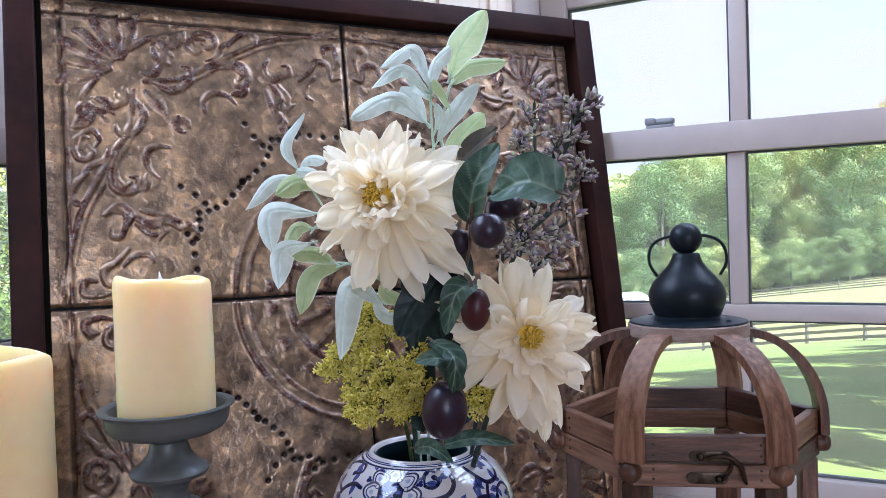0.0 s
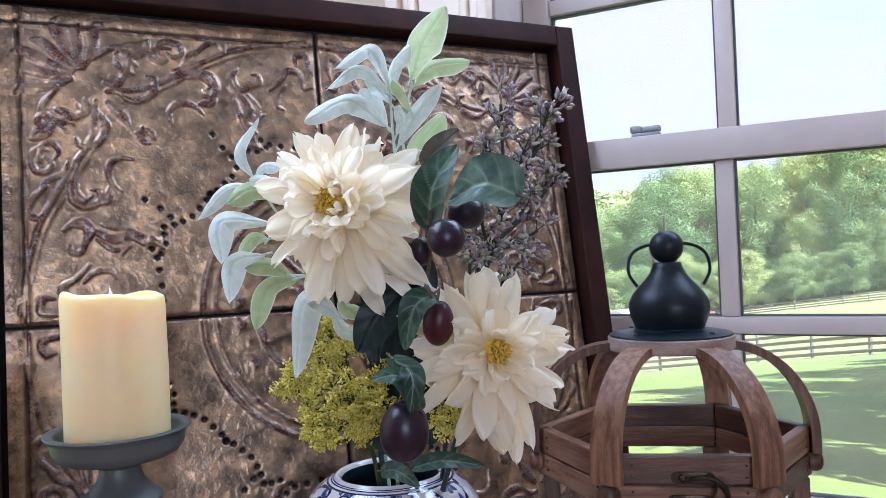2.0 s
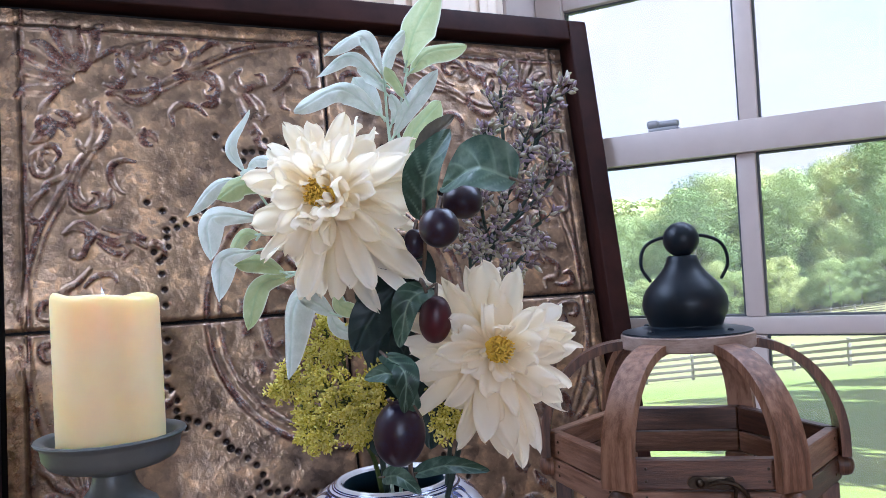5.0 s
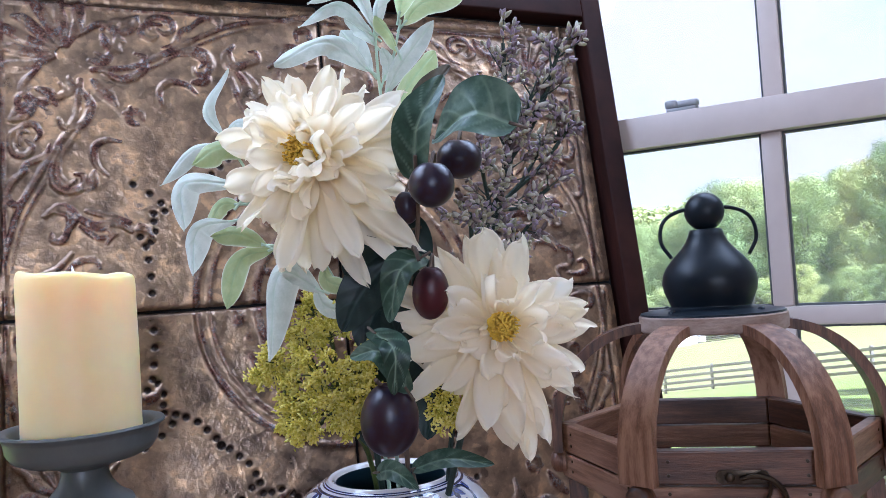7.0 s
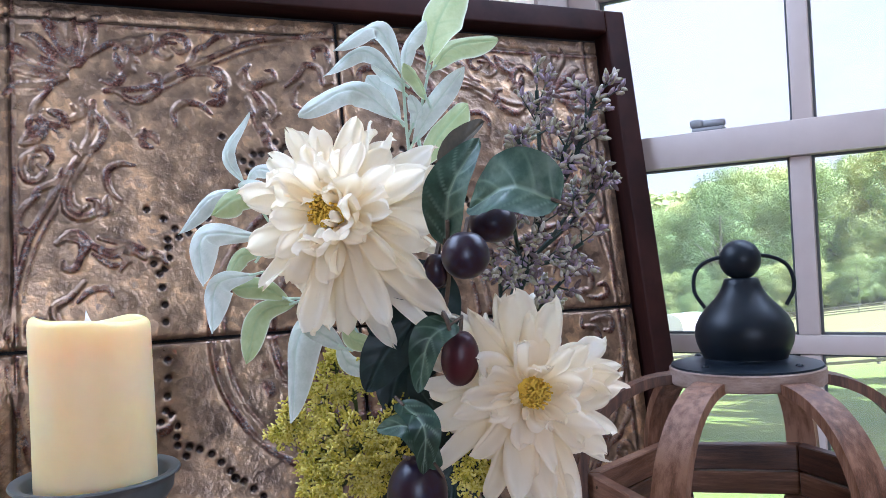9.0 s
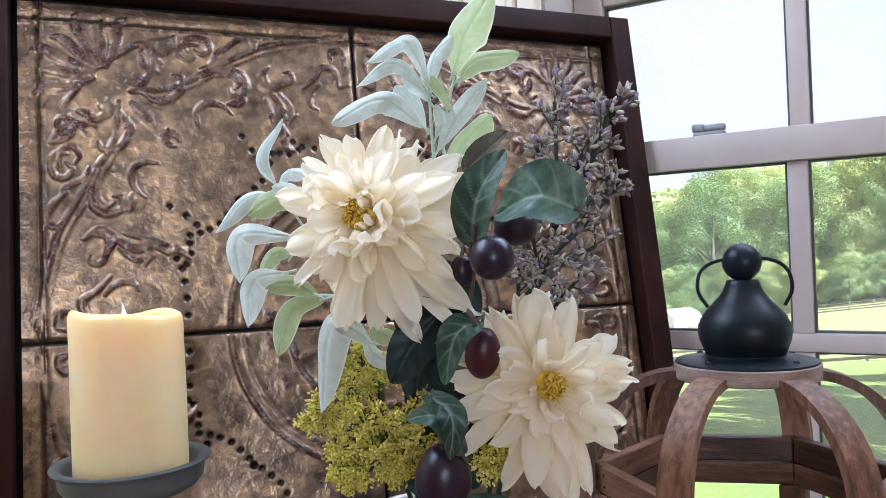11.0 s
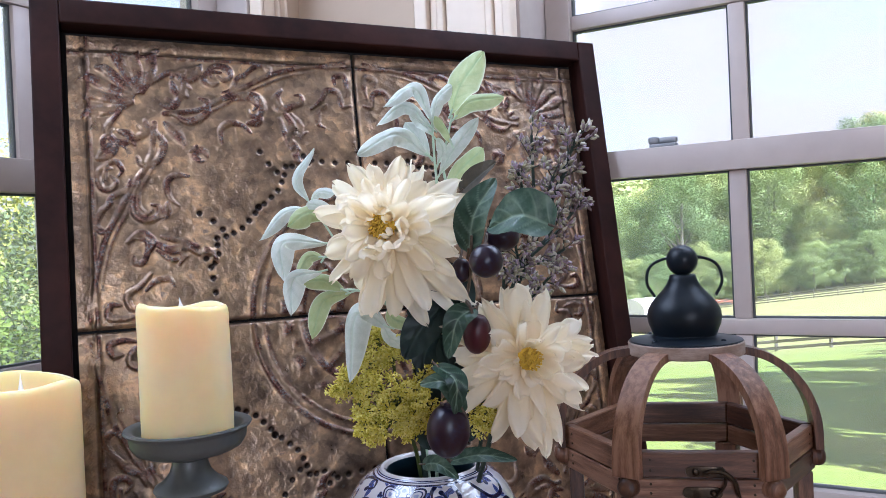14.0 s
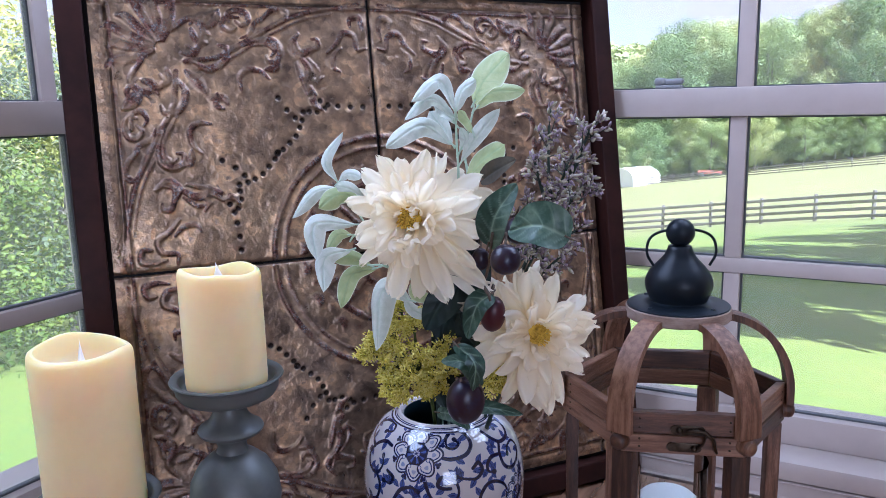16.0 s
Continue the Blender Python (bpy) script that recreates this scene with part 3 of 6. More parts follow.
for sx in (-1, 1):
    x0, x1 = sorted((sx * FI_X, sx * (FI_X + FW)))
    part("frame_stile", boxed(x0, x1, -FI_Y - FW, FI_Y + FW, -0.018, 0.020, bevel=0.0025, segments=3), M_FRAME, panel)
for sy in (-1, 1):
    y0, y1 = sorted((sy * FI_Y, sy * (FI_Y + FW)))
    part("frame_rail", boxed(-FI_X, FI_X, y0, y1, -0.018, 0.0197, bevel=0.0025, segments=3), M_FRAME, panel)

# ---- candles and their holders ----
M_WAX = varied("ivory_wax", [(0.3, (0.79, 0.62, 0.33)), (0.7, (0.84, 0.69, 0.40))], 14, 0.42, bump_by=0.06, bump_at=0.0008, subsurface_weight=1.0)
M_WAX.node_tree.nodes["Principled BSDF"].inputs["Subsurface Radius"].default_value = (0.030, 0.020, 0.009)
M_WAX.node_tree.nodes["Principled BSDF"].inputs["Subsurface Scale"].default_value = 0.65
M_TIP = mat("pale_flame_plastic", (0.88, 0.86, 0.88), 0.35)
M_HOLDER = varied("slate_grey_paint", [(0.3, (0.074, 0.080, 0.078)), (0.7, (0.104, 0.112, 0.108))], 30, 0.40, bump_by=0.08)


def pillar_candle(at, radius, height, label, turn):
    """A wax pillar with a slumped, wavy rim, a hollow top and a moving-flame tip."""
    c = thing("pillar_candle", label, "candle", pose(*at, 0, 0, turn), "candles on tall holders")
    segs = 72
    prof = [(0.0, 0.0), (0.965, 0.0), (0.99, 0.02), (1.0, 0.05), (1.0, 0.5), (1.0, 0.82), (1.003, 0.92), (0.995, 0.962), (0.965, 0.986), (0.915, 0.996), (0.86, 0.994), (0.81, 1 - 0.0040 / height), (0.77, 1 - 0.0115 / height), (0.68, 1 - 0.0190 / height), (0.45, 1 - 0.0240 / height), (0.2, 1 - 0.0245 / height), (0.0, 1 - 0.0245 / height)]
    bm = bmesh.new()
    rings = []
    for r, z in prof:
        ring = []
        for k in range(segs):
            a = 2 * math.pi * k / segs
            top = max(0.0, (z - 0.86) / 0.14) if r > 0.6 else 0.0
            wave = 0.0020 * math.sin(a + 0.9) + 0.0016 * math.sin(a * 2 + 0.6) + 0.0010 * math.sin(a * 3 + 2.0) + 0.0005 * math.sin(a * 5)
            rr = r * radius * (1 + 0.006 * math.sin(a * 2 + 5 * z) + 0.004 * math.sin(3 * a - 4 * z))
            ring.append(bm.verts.new((rr * math.cos(a), rr * math.sin(a), z * height + wave * top)))
        rings.append(ring)
    for p, q in zip(rings[1:], rings[2:]):
        for k in range(segs):
            j = (k + 1) % segs
            bm.faces.new((p[k], p[j], q[j], q[k]))
    bmesh.ops.remove_doubles(bm, verts=bm.verts, dist=1e-6)
    part("wax_body", bm, M_WAX, c)
    fb = bmesh.new()
    lathe(fb, [(0.0, 0.0), (0.0055, 0.001), (0.0074, 0.006), (0.0063, 0.012), (0.0034, 0.0195), (0.0011, 0.0260), (0.0, 0.0310)], 20)
    for vv in fb.verts:
        vv.co.y *= 0.45
        vv.co.x += 0.12 * max(0, vv.co.z - 0.012)
    part("flame_tip", fb, M_TIP, c, "pale plastic flame tip", m=Matrix.Translation((0, 0, height - 0.0250)))
    return c


def candle_holder(at, top, label):
    """A turned pedestal: wide dish, bell, neck and ball over a round foot. top is the height of the dish's floor."""
    h = thing("candle_holder", label, "candle holder", Matrix.Translation(at), "tall turned candle holders")
    t = top
    dish = bmesh.new()
    lathe(dish, [(0.0, t), (0.0395, t), (0.0415, t + 0.0015), (0.0430, t + 0.0075), (0.0445, t + 0.0090), (0.0485, t + 0.0100), (0.0500, t + 0.0098), (0.0506, t + 0.0086), (0.0500, t + 0.0074), (0.0475, t + 0.0058), (0.0466, t + 0.0040), (0.0456, t - 0.0030), (0.0420, t - 0.0085), (0.0360, t - 0.0115), (0.0290, t - 0.0125), (0.0200, t - 0.0150), (0.0150, t - 0.0180), (0.0, t - 0.0180)], 72)
    part("dish", dish, M_HOLDER, h)
    bell = bmesh.new()
    lathe(bell, [(0.0, t - 0.0181), (0.0140, t - 0.0181), (0.0145, t - 0.022), (0.0165, t - 0.028), (0.022, t - 0.035), (0.0285, t - 0.039), (0.0297, t - 0.0415), (0.028, t - 0.0445), (0.020, t - 0.047), (0.0145, t - 0.052), (0.0128, t - 0.058), (0.0140, t - 0.062), (0.0145, t - 0.0635), (0.0, t - 0.0635)], 48)
    part("bell", bell, M_HOLDER, h)
    ball = bmesh.new()
    z0 = t - 0.0636
    lathe(ball, [(0.0, z0), (0.0145, z0), (0.022, z0 - 0.004), (0.032, z0 - 0.013), (0.0395, z0 - 0.027), (0.042, z0 - 0.045), (0.0395, z0 - 0.063), (0.031, z0 - 0.079), (0.021, z0 - 0.089), (0.0, z0 - 0.089)], 56)
    part("ball", ball, M_HOLDER, h)
    foot = bmesh.new()
    z1 = z0 - 0.0891
    lathe(foot, [(0.0, z1), (0.02, z1), (0.017, z1 - 0.008), (0.019, z1 - 0.018), (0.035, 0.024), (0.050, 0.017), (0.054, 0.012), (0.055, 0.0), (0.0, 0.0)], 56)
    part("foot", foot, M_HOLDER, h)
    return h


TABLE_Z = 0.7502
CA, CB = (-0.2305, 0.589), (-0.318, 0.505)
candle_holder((*CA, TABLE_Z), 1.0120 - TABLE_Z, "slate-grey turned wooden candle holder with a wide dish")
pillar_candle((*CA, 1.0122), 0.0362, 0.1078, "short ivory flameless pillar candle with a wavy rim", 200)
candle_holder((*CB, TABLE_Z), 0.936 - TABLE_Z, "shorter slate-grey turned wooden candle holder")
pillar_candle((*CB, 0.9362), 0.0390, 0.140, "tall ivory flameless pillar candle with a wavy rim", 120)

# ---- the wooden lantern ----
WOOD_STOPS = [(0.20, (0.024, 0.009, 0.005)), (0.42, (0.075, 0.030, 0.014)), (0.58, (0.138, 0.060, 0.029)), (0.80, (0.26, 0.138, 0.082))]
M_WOOD = varied("weathered_brown_wood", WOOD_STOPS, 17, 0.43, stretch=(1, 1, 14), bump_by=0.45, bump_at=0.0008, fine=9, per_object=0.50)
M_WOODUP = varied("weathered_brown_upright_wood", WOOD_STOPS, 17, 0.45, stretch=(13, 13, 1.4), bump_by=0.45, bump_at=0.0008, fine=9, per_object=0.50)
M_WOODPALE = varied("pale_weathered_wood", [(0.2, (0.12, 0.075, 0.055)), (0.45, (0.26, 0.18, 0.14)), (0.8, (0.42, 0.33, 0.28))], 26, 0.6, stretch=(1, 1, 3), bump_by=0.45, bump_at=0.0008, fine=9)
M_BLACK = varied("matt_blue_black_metal", [(0.3, (0.005, 0.008, 0.012)), (0.7, (0.009, 0.013, 0.019))], 25, 0.38, bump_by=0.05, specular_ior_level=0.22)
M_SOFTWHITE = varied("white_wax", [(0.3, (0.78, 0.79, 0.80)), (0.7, (0.84, 0.85, 0.86))], 15, 0.5)
LAN = pose(0.1846, 0.6500, TABLE_Z, 0, 0, -7.8)
lantern = thing("wooden_lantern", "six-sided weathered wooden lantern with bent straps and a black metal cap", "lantern", LAN)
LR = 0.1048                      # radius to the corners, outer face
ZT = 0.9942 - TABLE_Z             # top of the ring
ZJ, ZB = ZT - 0.0200, ZT - 0.0375


def hex_side(k, z0, z1, thick, inset, trim_end=0.0):
    """One rail between corner k and k + 1."""
    bm = bmesh.new()
    a0, a1 = radians(60 * k), radians(60 * k + 60)
    out = []
    for rr in (LR - inset, LR - inset - thick / math.cos(radians(30))):
        p, q = Vector((rr * math.cos(a0), rr * math.sin(a0), 0)), Vector((rr * math.cos(a1), rr * math.sin(a1), 0))
        w = (q - p).normalized() * trim_end
        out += [p + w, q - w]
    lowv = [bm.verts.new((*p.xy, z0)) for p in out]
    topv = [bm.verts.new((*p.xy, z1)) for p in out]
    o0, o1, i0, i1 = range(4)
    bm.faces.new((lowv[o0], lowv[o1], topv[o1], topv[o0]))
    bm.faces.new((lowv[i1], lowv[i0], topv[i0], topv[i1]))
    bm.faces.new((topv[o0], topv[o1], topv[i1], topv[i0]))
    bm.faces.new((lowv[i0], lowv[i1], lowv[o1], lowv[o0]))
    bm.faces.new((lowv[o0], topv[o0], topv[i0], lowv[i0]))
    bm.faces.new((lowv[o1], lowv[i1], topv[i1], topv[o1]))
    bmesh.ops.bevel(bm, geom=list(bm.edges), offset=0.0009, segments=1, affect="EDGES")
    return bm


for k in range(6):
    part("lid_rail", hex_side(k, ZJ + 0.0006, ZT, 0.0085, 0.0, 0.0004), M_WOOD, lantern, smooth=False)
    part("body_rail", hex_side(k, ZB, ZJ - 0.0006, 0.0085, 0.0, 0.0004), M_WOOD, lantern, smooth=False)
    part("base_rail", hex_side(k, 0.012, 0.040, 0.0085, 0.0, 0.0004), M_WOOD, lantern, smooth=False)
    # corner post
    a = radians(60 * k)
    post = boxed(LR - 0.0165, LR - 0.0045, -0.0100, 0.0100, 0.0401, ZB - 0.0002, bevel=0.0012)
    part("post", post, M_WOODUP, lantern, m=Matrix.Rotation(a, 4, "Z"))
    # bent strap from the ring up to the round top
    prof = []
    z_lo, z_hi, r_in = ZJ + 0.001, 1.0555 - TABLE_Z, 0.040
    for i in range(19):
        t = i / 18 * math.pi / 2
        prof.append((r_in + (LR - 0.002 - r_in) * math.cos(t) ** 0.92, z_lo + 0.014 + (z_hi - z_lo - 0.014) * math.sin(t) ** 1.05))
    prof = [(LR - 0.002, z_lo), (LR - 0.002, z_lo + 0.008)] + prof + [(0.026, z_hi)]
    sb = bmesh.new()
    prev = None
    for i, (r, z) in enumerate(prof):
        p, q = prof[max(i - 1, 0)], prof[min(i + 1, len(prof) - 1)]
        dx, dz = q[0] - p[0], q[1] - p[1]
        ln = math.hypot(dx, dz)
        nx, nz = dz / ln, -dx / ln
        f = i / (len(prof) - 1)
        hw = 0.0112 - 0.0022 * f
        th = 0.0066
        ring = [sb.verts.new((r + nx * th, -hw, z + nz * th)), sb.verts.new((r + nx * th, hw, z + nz * th)), sb.verts.new((r, hw, z)), sb.verts.new((r, -hw, z))]
        if prev:
            for j in range(4):
                sb.faces.new((prev[j], prev[(j + 1) % 4], ring[(j + 1) % 4], ring[j]))
        else:
            sb.faces.new(ring[::-1])
        prev = ring
    sb.faces.new(prev)
    bmesh.ops.recalc_face_normals(sb, faces=sb.faces)
    part("strap", sb, M_WOODUP, lantern, m=Matrix.Rotation(a, 4, "Z"))
    # round peg at the corner
    peg = bmesh.new()
    lathe(peg, [(0.0, -0.003), (0.0078, -0.003), (0.0080, 0.003), (0.0070, 0.0060), (0.0042, 0.0080), (0.0, 0.0086)], 24)
    part("peg", peg, M_WOOD, lantern, "round wooden peg", m=Matrix.Rotation(a, 4, "Z") @ pose(LR - 0.0005, 0, ZB + 0.0105, 0, 90, 0))
# small nails that hold the rails to the corners
nail_bm = bmesh.new()
lathe(nail_bm, [(0.0, 0.0), (0.0011, 0.0), (0.0010, 0.0005), (0.0, 0.0007)], 8)
nail = None
for k in range(6):
    for z in (ZJ + 0.006, ZJ + 0.014, ZB + 0.006, ZB + 0.013):
        for side, shift in ((-1, 0.0), (1, 0.003)):
            m = Matrix.Rotation(radians(60 * k + 30), 4, "Z") @ Matrix.Translation((LR * math.cos(radians(30)) - 0.0001, side * (0.036 + shift), z)) @ Matrix.Rotation(radians(90), 4, "Y")
            if nail is None:
                nail = part("nail", nail_bm, M_BRASS_DARK, lantern, m=m).data
            else:
                shared("nail", nail, lantern, m)
base = bmesh.new()
bmesh.ops.create_cone(base, cap_ends=True, segments=6, radius1=LR - 0.002, radius2=LR - 0.002, depth=0.0115, matrix=Matrix.Translation((0, 0, 0.006)) @ Matrix.Rotation(radians(0), 4, "Z"))
part("base_board", base, M_WOOD, lantern, smooth=False)
CAP = Matrix.Translation((0.0034, 0, 0))
disc = bmesh.new()
lathe(disc, [(0.0, 1.0558 - TABLE_Z), (0.0475, 1.0558 - TABLE_Z), (0.0485, 1.0568 - TABLE_Z), (0.0485, 1.0660 - TABLE_Z), (0.0478, 1.0668 - TABLE_Z), (0.0, 1.0668 - TABLE_Z)], 56)
part("top_disc", disc, M_WOODPALE, lantern, "round wooden top", m=CAP)
cap = bmesh.new()
ZC = 1.0669 - TABLE_Z
lathe(cap, [(0.0, ZC), (0.0475, ZC), (0.0470, ZC + 0.0012), (0.040, ZC + 0.0026), (0.033, ZC + 0.0032), (0.0285, ZC + 0.0040), (0.0265, ZC + 0.0052), (0.0265, ZC + 0.0060)], 56)
part("cap_plate", cap, M_BLACK, lantern, "black metal plate", m=CAP)
bulb = bmesh.new()
lathe(bulb, [(0.0265, ZC + 0.0058), (0.0280, ZC + 0.0095), (0.0302, ZC + 0.0150), (0.0312, ZC + 0.0210), (0.0304, ZC + 0.0265), (0.0275, ZC + 0.0325), (0.0225, ZC + 0.0385), (0.0172, ZC + 0.0440), (0.0138, ZC + 0.0485), (0.0118, ZC + 0.0530), (0.0108, ZC + 0.0565), (0.0098, ZC + 0.0572), (0.0, ZC + 0.0572)], 56)
part("cap_bulb", bulb, M_BLACK, lantern, "rounded black metal dome", m=CAP)
kn = bmesh.new()
bmesh.ops.create_uvsphere(kn, u_segments=36, v_segments=20, radius=0.0132, matrix=Matrix.Translation((0, 0, 1.1362 - TABLE_Z)))
part("ball_finial", kn, M_BLACK, lantern, m=CAP)
hd = bmesh.new()
tube(hd, spline([(-0.0255, -0.004, ZC + 0.0385), (-0.0315, -0.002, ZC + 0.050), (-0.0290, 0, ZC + 0.0635), (-0.0180, 0, ZC + 0.0705), (0.0, 0, ZC + 0.0720), (0.0180, 0, ZC + 0.0705), (0.0290, 0, ZC + 0.0635), (0.0315, -0.002, ZC + 0.050), (0.0255, -0.004, ZC + 0.0385)], 40), 0.0013, 8)
part("carrying_ring", hd, M_BLACK, lantern, "thin black wire ring", m=CAP @ Matrix.Translation((0.001, 0, 0)) @ Matrix.Rotation(radians(5), 4, "Z"))
for k in range(4):
    sc = bmesh.new()
    lathe(sc, [(0.0, 0.0), (0.0024, 0.0), (0.0021, 0.001), (0.0012, 0.0016), (0.0, 0.0018)], 12)
    a = radians(45 + 90 * k)
    part("screw", sc, M_BLACK, lantern, m=CAP @ Matrix.Translation((0.039 * math.cos(a), 0.039 * math.sin(a), ZC + 0.0025)))
# swing hasp on the front side (corner 4 to 5)
front = Matrix.Rotation(radians(270), 4, "Z")
face = LR * math.cos(radians(30))
hasp = thing("hasp", "", "")
hasp.parent = lantern
hasp.matrix_local = front @ Matrix.Translation((face, 0.0095, ZJ - 0.002)) @ Matrix.Diagonal((1.0, 0.88, 0.88, 1)) @ Matrix.Translation((-face, 0, -ZJ))
for z, x in ((ZJ + 0.0085, -0.006), (ZJ - 0.0095, -0.009)):
    pb = bmesh.new()
    box(pb, face + 0.0002, face + 0.0014, x - 0.013, x + 0.013, z - 0.0046, z + 0.0046, bevel=0.0006)
    for e in (-1, 1):
        lathe_b = bmesh.ops.create_cone(pb, cap_ends=True, segments=18, radius1=0.0046, radius2=0.0044, depth=0.0013, matrix=Matrix.Translation((face + 0.0008, x + e * 0.012, z)) @ Matrix.Rotation(radians(90), 4, "Y"))
    part("hasp_plate", pb, M_BRASS_DARK, hasp)
for z, x in ((ZJ + 0.0085, -0.014), (ZJ - 0.0095, 0.0)):
    nb = bmesh.new()
    bmesh.ops.create_uvsphere(nb, u_segments=14, v_segments=8, radius=0.0032, matrix=Matrix.Translation((face + 0.0022, x, z)))
    part("rivet", nb, M_BRASS_DARK, hasp)
hk = bmesh.new()
tube(hk, spline([(face + 0.0036, -0.008, ZJ + 0.0075), (face + 0.0042, 0.0, ZJ + 0.0098), (face + 0.0044, 0.010, ZJ + 0.0080), (face + 0.0042, 0.017, ZJ + 0.0010), (face + 0.0040, 0.0195, ZJ - 0.0085), (face + 0.0038, 0.021, ZJ - 0.0125)], 26), [0.0013 + 0.0007 * math.sin(i / 25 * math.pi) for i in range(26)], 8)
tube(hk, spline([(face + 0.004, 0.010, ZJ + 0.006), (face + 0.004, 0.009, ZJ - 0.002), (face + 0.004, 0.003, ZJ - 0.0095)], 12), 0.0012, 8)
part("hook", hk, M_BRASS_DARK, hasp, "curved bronze hook")
# glass chimney and white candle inside
gl = bmesh.new()
lathe(gl, [(0.035, 0.0), (0.0365, 0.004), (0.0368, 0.146), (0.0373, 0.148), (0.0355, 0.148), (0.035, 0.146), (0.0348, 0.005), (0.0, 0.003), (0.0, 0.0)], 48)
chim = mesh_object("glass_cylinder", gl, M_JARGLASS)
chim.matrix_world = LAN @ Matrix.Translation((0, 0, 0.012))
chim.visible_shadow = False
tagged(chim, "clear glass cylinder standing inside the wooden lantern", "glass jar")
wc = bmesh.new()
lathe(wc, [(0.0, 0.0), (0.031, 0.0), (0.032, 0.003), (0.033, 0.092), (0.031, 0.100), (0.025, 0.106), (0.014, 0.1095), (0.0, 0.1105)], 48)
wcan = mesh_object("white_candle", wc, M_SOFTWHITE)
wcan.matrix_world = LAN @ Matrix.Translation((0, 0, 0.0155))
tagged(wcan, "white domed candle inside the lantern's glass cylinder", "candle")

# ---- the ginger jar ----
VASE_AT = (-0.0372, 0.632)
M_PORC = mat("blue_and_white_porcelain", (0.8, 0.8, 0.82), 0.09, 0.0, coat_weight=0.6)
n, l, b = nodes_of(M_PORC)
at = n.new("ShaderNodeAttribute")
at.attribute_name = "cobalt"
wob = noise_tex(n, l, 120.0, 3.0)
cr = ramp(n, [(0.0, (0.41, 0.38, 0.375)), (0.24, (0.37, 0.355, 0.37)), (0.40, (0.12, 0.145, 0.28)), (0.58, (0.045, 0.065, 0.19)), (0.78, (0.012, 0.018, 0.080)), (1.0, (0.004, 0.005, 0.026))])
ad = n.new("ShaderNodeMath")
ad.operation = "MULTIPLY_ADD"
ad.inputs[1].default_value = 0.16
l.new(wob.outputs["Fac"], ad.inputs[0])
l.new(at.outputs["Fac"], ad.inputs[2])
sb_ = n.new("ShaderNodeMath")
sb_.operation = "SUBTRACT"
sb_.inputs[1].default_value = 0.08
l.new(ad.outputs[0], sb_.inputs[0])
l.new(sb_.outputs[0], cr.inputs["Fac"])
l.new(cr.outputs["Color"], b.inputs["Base Color"])

V_TOP = 0.9715 - TABLE_Z
V_PROF = [(0.046, 0.0), (0.052, 0.006), (0.058, 0.035), (0.067, 0.075), (0.0745, 0.115), (0.0778, 0.148), (0.0765, 0.172), (0.071, 0.192), (0.0615, 0.207), (0.051, 0.2155), (0.0445, 0.2190), (0.0420, V_TOP), (0.0395, V_TOP - 0.0005), (0.0376, V_TOP - 0.003)]


